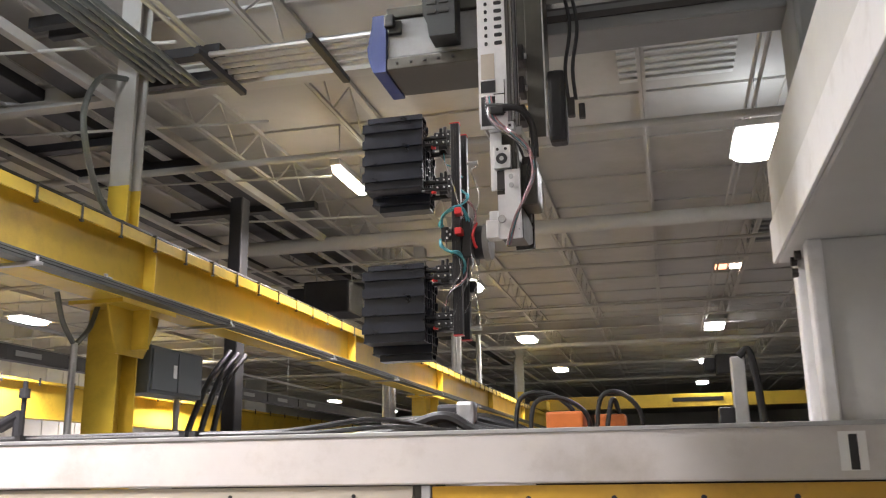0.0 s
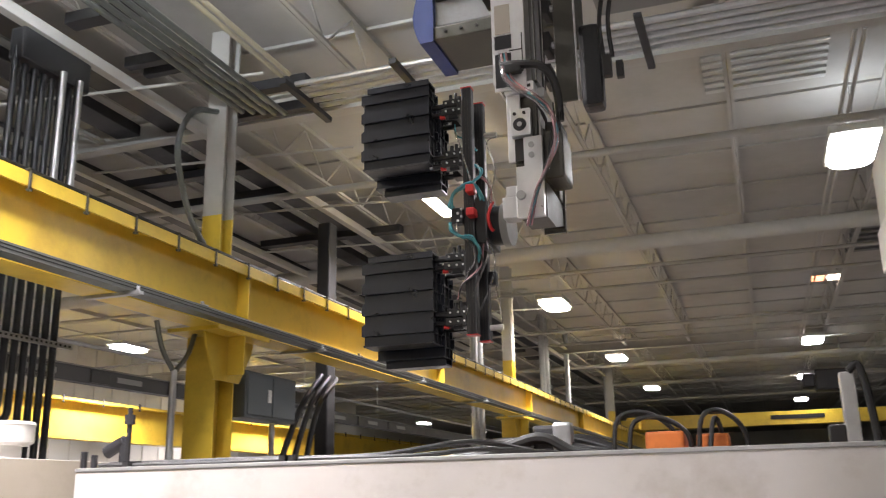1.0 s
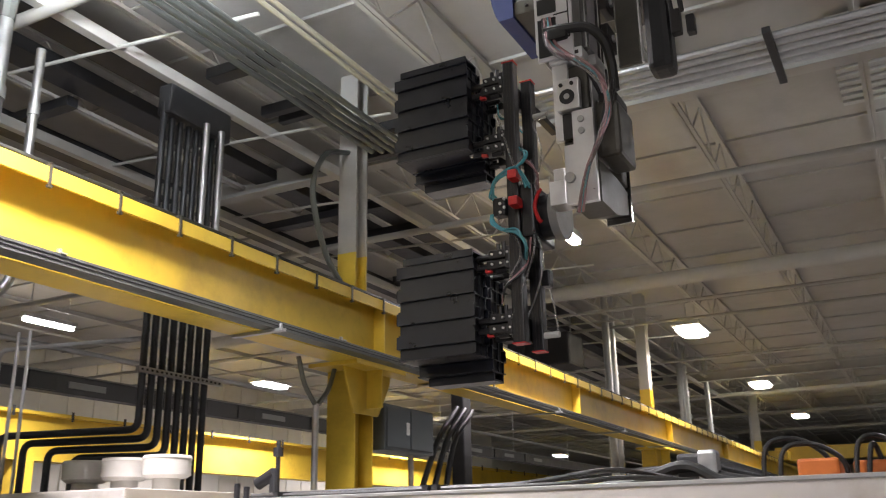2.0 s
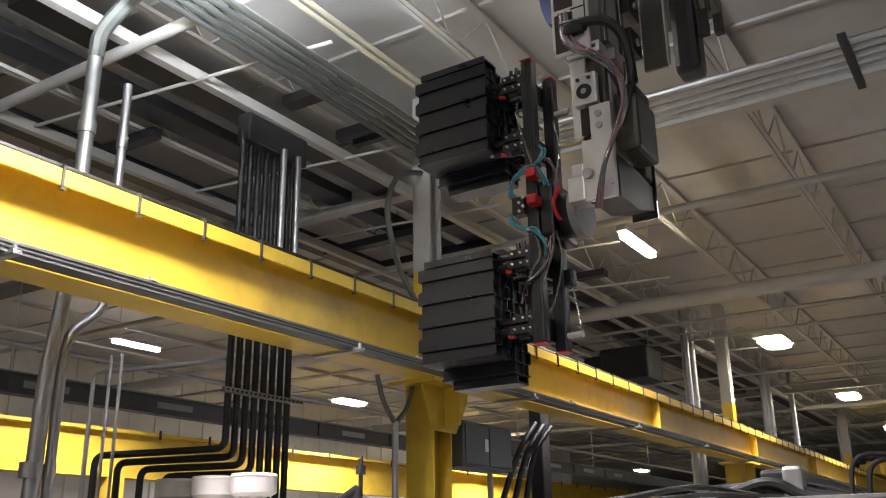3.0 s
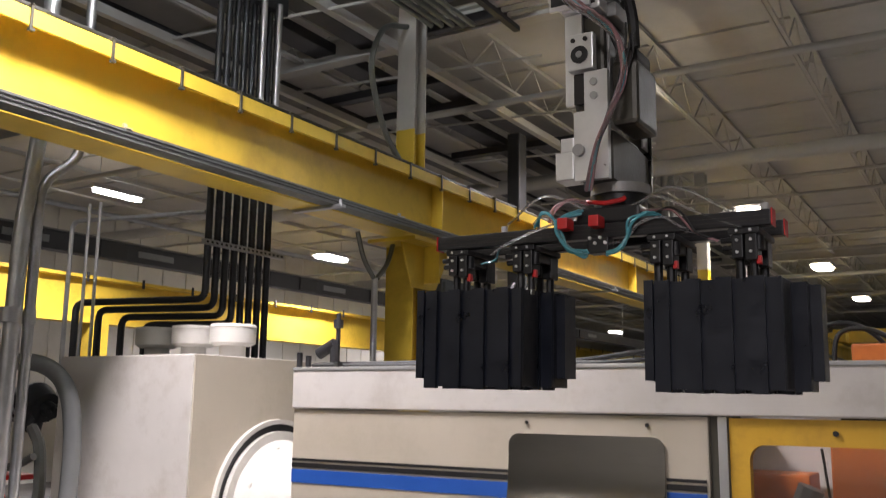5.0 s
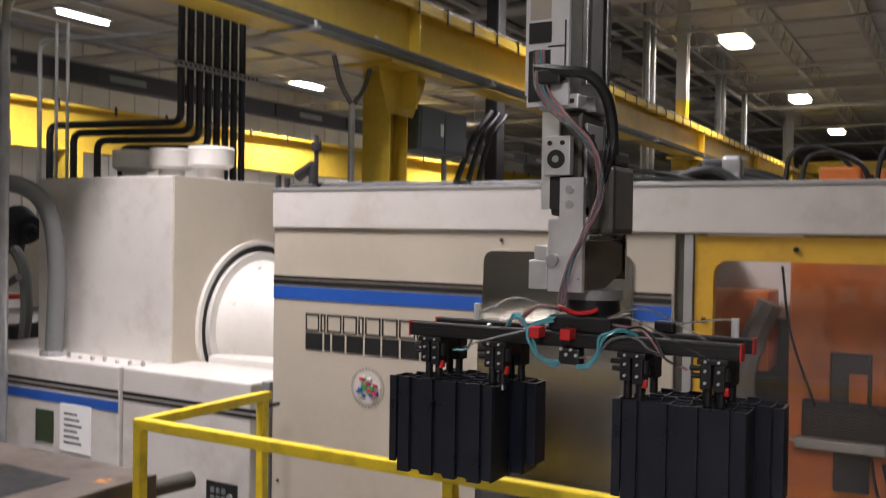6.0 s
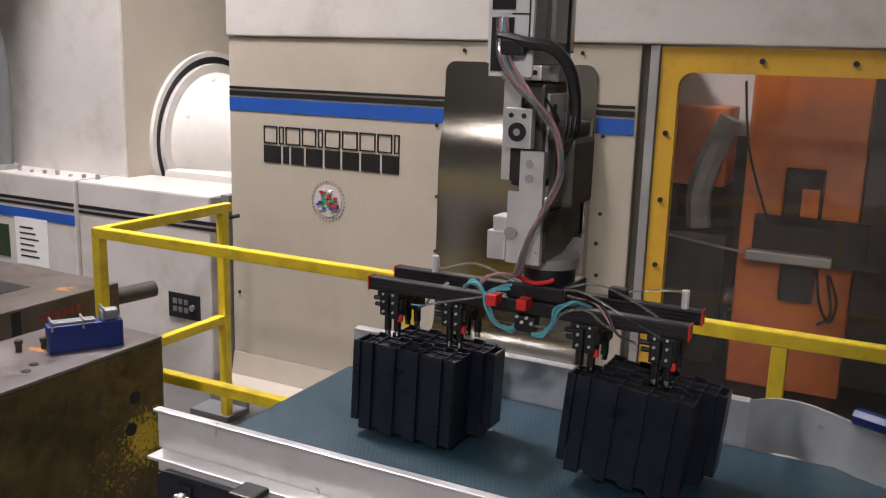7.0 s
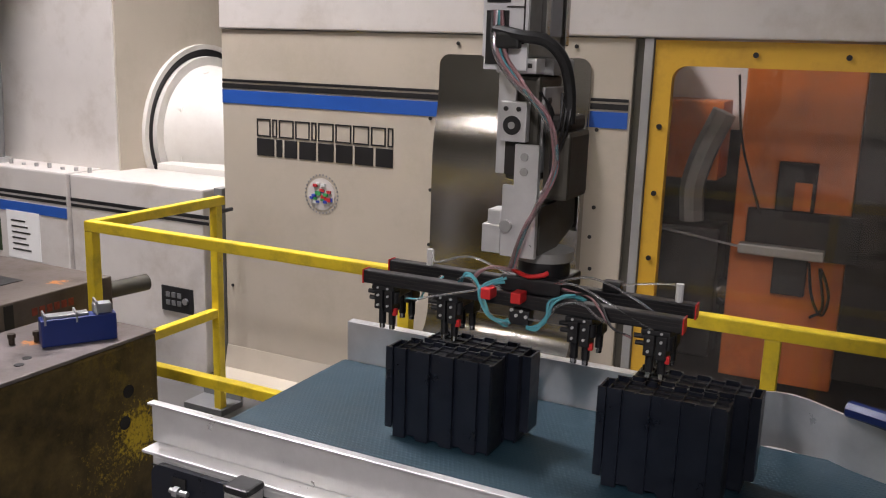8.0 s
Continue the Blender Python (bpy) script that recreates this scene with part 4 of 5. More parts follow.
def build_behind():
    # hoses, an orange unit and a small picker standing beyond the header
    o = thing("orange_unit", "orange auxiliary unit with black hoses on the machine top", "machine", (-0.45, 5.0, 2.03))
    part("body", boxes((-0.62, -0.42, 4.9, 5.15, 2.03, 2.2), bev=0.015), ORANGE, o)
    part("body", boxes((-0.36, -0.2, 4.9, 5.15, 2.03, 2.18), bev=0.015), ORANGE, o)
    for k, (a, b, h) in enumerate(((-0.78, -0.45, 0.27), (-0.7, -0.38, 0.24), (-0.35, -0.1, 0.26), (-0.3, -0.2, 0.22))):
        part("hose", hose([(a, 4.85, 2.05), (a + 0.03, 4.87, 2.05 + h * 0.8), ((a + b) / 2, 4.9, 2.03 + h), (b - 0.03, 4.92, 2.05 + h * 0.6), (b, 4.95, 2.06)], 0.013), RUBBER, o, "dark looping hose", smooth=True)
    h = thing("hose_bundle", "bundle of black hoses lying on the machine top", "hoses", (-1.0, 4.9, 2.03))
    for k in range(5):
        y = 4.7 + 0.09 * k
        part("hose", hose([(-2.2 + 0.3 * k, y, 2.05), (-1.5, y, 2.09 + 0.02 * k), (-1.15, y, 2.18), (-0.95, y, 2.1 + 0.02 * k), (-0.65, y, 2.06)], 0.028), RUBBER, h, smooth=True)
    part("manifold", boxes((-1.2, -1.05, 4.8, 5.1, 2.03, 2.25), bev=0.02), DARK_DUCT, h)
    part("fitting", boxes((-1.08, -0.98, 4.75, 4.85, 2.1, 2.26), bev=0.02), GALV, h)
    part("top_cable", hose([(-3.12, 3.72, 2.07), (-2.6, 3.74, 2.065), (-2.0, 3.72, 2.068), (-1.5, 3.76, 2.066), (-1.2, 3.9, 2.09), (-0.9, 4.1, 2.07)], 0.011), RUBBER, h, smooth=True)
    part("top_cable", hose([(-3.12, 3.8, 2.075), (-2.4, 3.82, 2.08), (-1.7, 3.8, 2.075), (-1.3, 4.0, 2.13), (-1.1, 4.3, 2.1)], 0.013), RUBBER, h, smooth=True)
    for x in (-2.95, -2.1, -2.05):
        part("cable_clip", boxes((x, x + 0.03, 3.68, 3.85, 2.05, 2.085)), BLACK_PAINT, h)
    part("floor_cable", hose([(-3.1, 4.15, 2.06), (-2.4, 4.2, 2.065), (-1.8, 4.3, 2.07), (-1.3, 4.5, 2.08)], 0.014), RUBBER, h, smooth=True)
    p = thing("sprue_picker", "small grey picker arm standing beyond the header", "picker", (0.4, 5.0, 2.05))
    part("post", boxes((0.36, 0.43, 4.95, 5.05, 2.05, 2.46), bev=0.008), ALU_DULL, p)
    part("base", boxes((0.3, 0.7, 4.9, 5.1, 2.03, 2.08), bev=0.008), ALU_DULL, p)
    part("motor", boxes((0.28, 0.36, 4.95, 5.05, 2.1, 2.2), bev=0.01), BLACK_PAINT, p)
    part("cable", hose([(0.4, 4.95, 2.46), (0.45, 4.95, 2.49), (0.48, 4.95, 2.35), (0.5, 4.95, 2.08)], 0.02), RUBBER, p, smooth=True)
    # robot arm of the neighbouring cell, far to the west
    a = thing("neighbour_robot", "dark robot head of the neighbouring cell", "robot", (-7.0, 4.5, 0))
    part("pedestal", boxes((-7.25, -6.45, 4.35, 4.95, 0, 1.06), bev=0.03), DARK_DUCT, a)
    part("shelf", boxes((-7.3, -6.5, 4.3, 4.5, 1.25, 1.29), bev=0.005), RED, a, "red painted rail")
    bm = rods([((-7.6, 4.6, 1.72), (-6.6, 4.5, 1.86))], 0.13, 18)
    cyl(bm, (-6.6, 4.5, 1.86), (-6.42, 4.48, 1.8), 0.15, 18, 0.12)
    cyl(bm, (-6.42, 4.48, 1.8), (-6.33, 4.47, 1.77), 0.06, 12)
    cyl(bm, (-6.33, 4.47, 1.79), (-6.27, 4.46, 1.77), 0.03, 8)
    cyl(bm, (-6.55, 4.45, 1.62), (-6.5, 4.45, 1.78), 0.07, 12)
    part("head", bm, BLACK_PIPE, a, "glossy black robot wrist", smooth=True)
    for k in range(3):
        part("collar", rods([((-6.85 + 0.11 * k, 4.525 - 0.011 * k, 1.825 + 0.0154 * k), (-6.82 + 0.11 * k, 4.522 - 0.011 * k, 1.829 + 0.0154 * k))], 0.142, 18), GALV, a, smooth=True)
    part("support", rods([((-7.35, 4.6, 1.0), (-7.35, 4.6, 1.8))], 0.1, 14), DARK_DUCT, a, smooth=True)
    part("hose", hose([(-6.5, 4.42, 1.65), (-6.36, 4.4, 1.5), (-6.32, 4.4, 1.2), (-6.36, 4.4, 0.9)], 0.045), GREY_PAINT, a, smooth=True)
    part("hose", hose([(-6.95, 4.3, 1.5), (-6.75, 4.3, 1.36), (-6.5, 4.3, 1.36), (-6.28, 4.3, 1.44)], 0.03), GREY_PAINT, a, smooth=True)
    part("lead", hose([(-6.95, 4.3, 1.42), (-6.72, 4.3, 1.3), (-6.6, 4.3, 1.12)], 0.01), RED, a, smooth=True)


# ---- guard rail, conveyor, moulds ----
def build_guard_rail():
    g = thing("guard_rail", "yellow painted tube guard rail round the conveyor", "guard rail", (-1.4, 2.41, 0))
    y, s = 2.41, 0.021

    def bar(name, a, b):
        a, b = Vector(a), Vector(b)
        lo = Vector([min(p, q) - s for p, q in zip(a, b)])
        hi = Vector([max(p, q) + s for p, q in zip(a, b)])
        part(name, boxes((lo.x, hi.x, lo.y, hi.y, lo.z, hi.z), bev=0.005), RAIL_YELLOW, g)

    bar("top_rail", (-2.8, y, 1.05), (0.9, y, 1.05))
    bar("mid_rail", (-2.755, y, 0.515), (0.9, y, 0.515))
    bar("side_rail", (-2.8, y + 0.043, 1.05), (-2.8, 3.16, 1.05))
    bar("side_rail", (-2.8, y + 0.043, 0.515), (-2.8, 3.093, 0.515))
    bar("post", (-2.8, y, 0.021), (-2.8, y, 1.008))
    bar("post", (-2.8, 3.138, 0.021), (-2.8, 3.138, 1.008))
    for x in (-1.38, -0.24):
        bar("post", (x, y + 0.001, 0.021), (x, y + 0.001, 1.008))
    part("floor_shoe", boxes((-3.0, -2.76, 3.1, 3.26, 0, 0.03), (-3.0, -2.76, 3.245, 3.26, 0.03, 0.075), bev=0.003), GREY_PAINT, g, "grey angle shoe")
    part("clamp_bolt", rods([((-2.79, 3.16, 1.0), (-2.79, 3.24, 1.0))], 0.01, 8), DARK_DUCT, g)


def build_conveyor():
    c = thing("conveyor", "flat conveyor with teal textured belt and aluminium guards", "conveyor", (-0.5, 1.8, 0))
    zb = 0.80
    bm = bmesh.new()
    prism(bm, [(-1.48, zb - 0.05)] + [(-1.48 + 0.0 - 0.025 * math.sin(math.pi * k / 6), zb - 0.025 - 0.025 * math.cos(math.pi * k / 6)) for k in range(1, 6)] + [(-1.48, zb), (1.6, zb), (1.6, zb - 0.05)], "y", 1.40, 2.21)
    belt = part("belt", bm, BELT, c, "teal conveyor belt with a fine diamond texture")
    # raised texture of the belt, far finer than could be counted
    verts, faces = [], []
    nx, ny = 150, 62
    for i in range(nx):
        for j in range(ny):
            cx, cy = -1.46 + i * 0.0128 + (0.0064 if j % 2 else 0), 1.41 + j * 0.0128
            k = len(verts)
            verts += [(cx - 0.006, cy, zb), (cx, cy - 0.0045, zb), (cx + 0.006, cy, zb), (cx, cy + 0.0045, zb), (cx, cy, zb + 0.0007)]
            faces += [(k, k + 1, k + 4), (k + 1, k + 2, k + 4), (k + 2, k + 3, k + 4), (k + 3, k, k + 4)]
    me = bpy.data.meshes.new("belt_texture")
    base = BASE[c.name]
    me.from_pydata([tuple(Vector(v) - base) for v in verts], [], faces)
    me.materials.append(BELT)
    tex = new("belt_texture", me)
    tex.parent = belt
    tagged(tex, kind="stuff")
    part("far_guard", boxes((-1.48, -0.28, 2.215, 2.223, zb - 0.03, 0.925), bev=0.002), ALU, c, "bent aluminium side guard")
    part("far_guard_lip", boxes((-1.48, -0.28, 2.224, 2.25, 0.917, 0.925)), ALU, c)
    part("near_guard", boxes((-1.48, 1.6, 1.375, 1.382, 0.85, 0.945), bev=0.002), ALU, c, "bent aluminium side guard")
    part("near_guard_lip", boxes((-1.48, 1.6, 1.36, 1.382, 0.945, 0.951), bev=0.002), ALU, c)
    part("near_guard_foot", boxes((-1.47, 1.6, 1.328, 1.382, 0.842, 0.85), bev=0.002), ALU, c)
    # curved diverter guard closing towards the outlet
    arc = [(-0.28, 2.22)] + [(-0.28 + 0.30 * t, 2.22 + 0.10 * math.sin(math.pi * t) * (1 - t) - 0.06 * t * t) for t in (k / 8 for k in range(1, 9))] + [(0.35, 2.02), (0.9, 1.72)]
    bm = bmesh.new()
    lo = [(bm.verts.new((px, py, zb - 0.02)), bm.verts.new((px, py, 0.93)), bm.verts.new((px + 0.005, py + 0.008, 0.93)), bm.verts.new((px + 0.005, py + 0.008, zb - 0.02))) for px, py in arc]
    for a, b in zip(lo, lo[1:]):
        for k in range(4):
            bm.faces.new((a[k], a[(k + 1) % 4], b[(k + 1) % 4], b[k]))
    bm.faces.new(lo[0])
    bm.faces.new(lo[-1][::-1])
    part("diverter_guard", bm, ALU, c, "curved aluminium diverter guard", smooth=True)
    part("bed_plate", boxes((-0.28, 1.6, 2.212, 2.36, zb - 0.06, zb - 0.04)), ALU, c)
    part("side_frame", boxes((-1.44, 1.6, 1.33, 1.375, 0.70, 0.842), bev=0.005), ALU, c)
    part("side_frame", boxes((-1.45, 1.6, 2.225, 2.27, 0.63, zb - 0.03), bev=0.006), ALU_DULL, c)
    bm = bmesh.new()
    prism(bm, rounded(-1.43, -1.19, 0.725, 0.832, 0.03, (1, 0, 0, 1)), "y", 1.315, 1.33)
    part("end_plate", bm, PLASTIC_EDGE, c, "black tensioner plate")
    part("tension_slot", boxes((-1.365, -1.325, 1.311, 1.315, 0.745, 0.815)), BLACK_PAINT, c)
    part("tension_bolt", rods([((-1.365, 1.306, 0.785), (-1.315, 1.306, 0.785))], 0.007, 8), GALV, c)
    part("tension_nut", rods([((-1.352, 1.306, 0.785), (-1.338, 1.306, 0.785))], 0.013, 6), GALV, c)
    part("slot_line", boxes((-1.08, 1.6, 1.326, 1.33, 0.775, 0.79)), BLACK_PAINT, c)
    part("edge_line", boxes((-1.0, 1.6, 1.325, 1.33, 0.752, 0.762)), RED, c, "red strip under the slot")
    part("foot_line", boxes((-1.44, 1.6, 1.327, 1.33, 0.818, 0.822)), DARK_IN, c)
    st = part("stanchion", boxes((-1.178, -1.118, 1.266, 1.324, 0.0, 0.846), bev=0.005), ALU_DULL, c, "aluminium extrusion post")
    part("stanchion_cap", boxes((-1.18, -1.116, 1.264, 1.326, 0.846, 0.862), bev=0.006), BLACK_PAINT, st)
    part("stanchion_groove", boxes((-1.156, -1.140, 1.263, 1.266, 0.0, 0.84)), BLACK_PAINT, st)
    part("roller", rods([((-1.465, 1.4, 0.72), (-1.465, 2.21, 0.72))], 0.03, 14), STEEL, c, smooth=True)
    for x in (-1.0, 0.8):
        for yy in (1.32, 2.24):
            part("leg", boxes((x - 0.03, x + 0.03, yy - 0.03, yy + 0.03, 0, 0.63), bev=0.005), ALU_DULL, c)
    b = thing("blue_hose", "blue hose hanging over the conveyor guard", "hose", (0.1, 2.2, 0.93))
    part("hose", hose([(-0.03, 2.2, 0.945), (0.1, 2.13, 0.95), (0.28, 2.05, 0.955), (0.5, 1.95, 0.95)], 0.022), BLUE_BOX, b, smooth=True)


def mould_side():
    """Oily rusty steel with flakes of old yellow paint."""
    m = material("oily_rusty_steel", (0.095, 0.068, 0.022), 0.42, metal=0.2, var=0.75, scale=9, bump=0.2, bump_scale=26, dirt=(0.014, 0.011, 0.008), dirt_amount=0.92, dirt_scale=3.5)
    patch(m, (0.515, 0.30, 0.70), 0.05, 0.6, 0.05, 14, (0.15, 0.105, 0.02))
    patch(m, (0.515, 0.42, 0.53), 0.03, 0.24, 0.16, 60, (0.58, 0.42, 0.03))
    return patch(m, (0.515, 0.30, 0.45), 0.05, 0.4, 0.0, 75, (0.40, 0.28, 0.03))


FADED_RED = material("faded_red_marking", (0.28, 0.05, 0.03), 0.6, var=0.5, scale=60)


def build_moulds():
    a = thing("mould_block", "rusty steel mould block with flaking yellow paint", "mould", (-2.6, 1.5, 0))
    part("block", boxes((-2.47, -2.085, 0.9, 2.01, 0.0, 0.838), bev=0.01), mould_side(), a)
    top = patch(material("stained_tool_steel", (0.19, 0.165, 0.16), 0.4, metal=0.45, var=0.4, scale=10, bump=0.06, dirt=(0.08, 0.055, 0.04), dirt_amount=0.8, dirt_scale=5),
                (0.29, 0.215, 0.85), 0.01, 0.09, 0.14, 30, (0.55, 0.22, 0.06))
    part("top_plate", boxes((-2.47, -2.085, 0.9, 2.01, 0.838, 0.85), bev=0.004), top, a, "worn grey top plate")
    for y, z in ((1.88, 0.68), (1.86, 0.58), (1.55, 0.3)):
        part("bolt_hole", rods([((-2.09, y, z), (-2.083, y, z))], 0.022, 14), BLACK_PAINT, a)
    for x, y in ((-2.2, 1.61), (-2.17, 1.56), (-2.38, 1.5), (-2.3, 1.3)):
        part("tapped_hole", rods([((x, y, 0.848), (x, y, 0.8515))], 0.014, 12), BLACK_PAINT, a)
    for x, y in ((-2.34, 1.67), (-2.30, 1.728)):
        bm = rods([((x, y, 0.85), (x, y, 0.872))], 0.009, 10)
        cyl(bm, (x, y, 0.872), (x, y, 0.884), 0.013, 6)
        part("stud", bm, MOLD, a)
    b = thing("mould_block", "ground steel mould half with a slot across", "mould", (-3.1, 2.2, 0))
    part("block", boxes((-3.9, -2.86, 1.5, 2.54, 0.0, 0.656), bev=0.012), MOLD, b)
    plate = patch(material("worn_plate_steel", (0.15, 0.125, 0.11), 0.42, metal=0.45, var=0.4, scale=8, bump=0.08, dirt=(0.06, 0.042, 0.028), dirt_amount=0.85, dirt_scale=4),
                  (0.15, 0.16, 0.81), 0.01, 0.10, 0.14, 26, (0.60, 0.22, 0.04))
    part("plate", boxes((-3.9, -2.85, 1.5, 2.545, 0.66, 0.81), bev=0.006), plate, b, "worn grey plate")
    part("slot", boxes((-3.5, -3.08, 1.9, 2.3, 0.808, 0.812)), BLACK_PAINT, b)
    part("guide_pin", rods([((-2.9, 2.545, 0.735), (-2.85, 2.74, 0.742))], 0.036, 18), WRIST, b, "bright steel guide pin", smooth=True)
    for k in range(6):
        part("red_mark", boxes((-2.851, -2.848, 2.15 + 0.034 * k, 2.174 + 0.034 * k, 0.735, 0.765)), FADED_RED, b)
    part("side_slot", boxes((-2.852, -2.848, 2.03, 2.07, 0.66, 0.80)), BLACK_PAINT, b)
    e = thing("blue_connector", "blue connector housing with a metal latch on the mould", "connector", (-2.3, 1.8, 0.85))
    rot = Matrix.Translation((-2.2, 1.80, 0.85)) @ Matrix.Rotation(radians(58), 4, "Z")
    bm = bmesh.new()
    box(bm, -0.11, 0.11, -0.03, 0.03, 0, 0.085, bev=0.006, rot=rot)
    part("housing", bm, BLUE_BOX, e)
    bm = bmesh.new()
    box(bm, -0.1, 0.03, -0.02, 0.02, 0.085, 0.094, bev=0.003, rot=rot)
    part("metal_latch", bm, GALV, e)
    for q in (-0.1, -0.01):
        bm = bmesh.new()
        box(bm, q, q + 0.006, -0.033, 0.033, 0.07, 0.102, bev=0.001, rot=rot)
        part("latch_clip", bm, GALV, e)
    bm = bmesh.new()
    box(bm, 0.045, 0.1, -0.022, 0.022, 0.085, 0.118, bev=0.008, rot=rot)
    part("lever", bm, GALV, e)
    bm = bmesh.new()
    box(bm, 0.05, 0.056, -0.03, 0.03, 0.086, 0.128, bev=0.001, rot=rot)
    part("wire_bail", bm, GALV, e)


# ---- gantry robot ----
# joint of the wrist: seconds, x, y, z, and the tool's turn in degrees (90: facing west, 0: facing down)
JOINT = [
    (0.0, -0.500, 3.166, 2.763, 90), (0.5, -0.583, 2.917, 2.762, 90), (1.0, -0.632, 2.617, 2.757, 90), (1.5, -0.676, 2.345, 2.740, 90),
    (2.0, -0.722, 2.130, 2.732, 90), (2.6, -0.775, 1.99, 2.752, 90), (3.3, -0.806, 1.953, 2.77, 90), (3.5, -0.808, 1.95, 2.77, 89.5),
    (3.7, -0.806, 1.94, 2.77, 80), (3.9, -0.804, 1.93, 2.768, 60), (4.0, -0.804, 1.925, 2.76, 48), (4.1, -0.80, 1.92, 2.748, 36), (4.2, -0.795, 1.92, 2.73, 26),
    (4.5, -0.785, 1.915, 2.66, 9), (4.9, -0.775, 1.91, 2.50, 1), (5.3, -0.768, 1.905, 2.29, 0), (5.5, -0.768, 1.905, 2.168, 0),
    (6.0, -0.768, 1.89, 1.77, 0), (6.5, -0.768, 1.88, 1.435, 0), (6.8, -0.768, 1.88, 1.386, 0), (7.0, -0.768, 1.88, 1.384, 0), (8.0, -0.768, 1.88, 1.384, 0)]


# the link shifts the tool a little while it turns: seconds, along x and z
LINK = {3.7: (-0.008, 0.004), 3.9: (-0.02, 0.012), 4.0: (-0.024, 0.018), 4.1: (-0.024, 0.026), 4.2: (-0.02, 0.034), 4.5: (-0.008, 0.015)}


def joint_pose(row):
    t, x, y, z, a = row
    dx, dz = LINK.get(t, (0.0, 0.0))
    return pose(x + dx, y, z + dz, 0, a, 0)


def build_gantry():
    g = thing("robot_gantry", "white gantry of the take-out robot on the machine header", "gantry", (0.8, 3.9, 2.05))
    bm = boxes((0.60, 1.25, 3.72, 4.12, 2.05, 2.77), bev=0.01)
    part("riser", bm, PALE_GREY, g)
    part("riser_edge", boxes((0.56, 0.62, 3.70, 3.80, 2.052, 2.77), bev=0.012), WHITE_COVER, g)
    part("riser_edge", boxes((0.56, 0.62, 4.04, 4.14, 2.052, 2.77), bev=0.012), WHITE_COVER, g)
    part("traverse_beam", boxes((0.5, 1.1, -3.0, 4.15, 2.77, 3.25), bev=0.015), PALE_GREY, g)
    part("beam_edge", boxes((0.485, 0.5, -3.0, 4.15, 2.77, 2.95), bev=0.004), WHITE_COVER, g)
    part("track", boxes((0.6, 0.68, -3.0, 4.1, 3.25, 3.31)), STEEL, g)
    for y, z in ((3.98, 2.74), (3.86, 2.74), (3.98, 2.69)):
        part("bolt", rods([((0.535, y, z), (0.56, y, z))], 0.02, 10), DARK_IN, g)
    g.location.x += 0.04
    return g


def build_carriage():
    """Cross beam on the gantry; it travels along the gantry only, so y is counted from the wrist joint."""
    c = thing("robot_carriage", "grey cross beam carriage with a blue-capped motor", "robot", (0, 0, 0))
    part("cross_beam", boxes((-0.5, 0.72, 0.45, 0.68, 3.745, 4.0), bev=0.012), GREY_PAINT, c)
    part("beam_slot", boxes((-0.48, 0.7, 0.44, 0.45, 3.80, 3.83)), DARK_IN, c)
    part("beam_slot", boxes((-0.48, 0.7, 0.44, 0.45, 3.92, 3.94)), DARK_IN, c)
    part("beam_rail", boxes((-0.48, 0.7, 0.432, 0.45, 3.86, 3.885)), STEEL, c)
    part("end_bracket", boxes((0.6, 0.8, 0.30, 0.70, 3.316, 4.0), bev=0.02), GREY_PAINT, c, "grey end bracket")
    mo = part("drive_motor", boxes((-1.215, -0.72, 0.72, 1.05, 3.862, 4.075), bev=0.012), MOTOR_GREY, c, "grey painted motor housing")
    part("motor_plate", boxes((-1.215, -0.70, 0.705, 1.03, 3.80, 3.86), bev=0.006), WRIST, mo)
    part("motor_plate", boxes((-1.215, -0.70, 0.705, 1.03, 4.077, 4.13), bev=0.006), WRIST, mo)
    for k in range(5):
        part("motor_screw", rods([((-1.16 + 0.07 * k, 0.695, 3.83), (-1.16 + 0.07 * k, 0.706, 3.83))], 0.007, 8), DARK_IN, mo)
    bm = bmesh.new()
    prism(bm, [(-1.216, 3.79), (-1.216, 4.095), (-1.285, 4.095), (-1.29, 4.03), (-1.303, 3.97), (-1.312, 3.92), (-1.306, 3.87), (-1.292, 3.82), (-1.278, 3.79)], "y", 0.70, 1.04)
    part("motor_cap", bm, BLUE_BOX, mo, "blue end cap")
    part("socket", boxes((-1.205, -1.135, 0.69, 0.72, 3.985, 4.055), (-1.215, -1.165, 0.66, 0.69, 4.01, 4.075), bev=0.008), BLACK_PAINT, mo, "black plug and socket")
    bm = bmesh.new()
    prism(bm, [(-1.01, 4.35), (-0.995, 4.0), (-0.975, 3.955), (-0.965, 3.885), (-0.84, 3.885), (-0.84, 4.35)], "y", 0.58, 0.704)
    guard = part("pulley_guard", bm, BLACK_PAINT, c, "black slotted belt guard")
    for k in range(4):
        part("guard_slot", boxes((-0.975, -0.93, 0.574, 0.58, 4.0 + 0.05 * k, 4.02 + 0.05 * k), (-0.915, -0.87, 0.574, 0.58, 4.0 + 0.05 * k, 4.02 + 0.05 * k)), DARK_IN, guard)
    return c


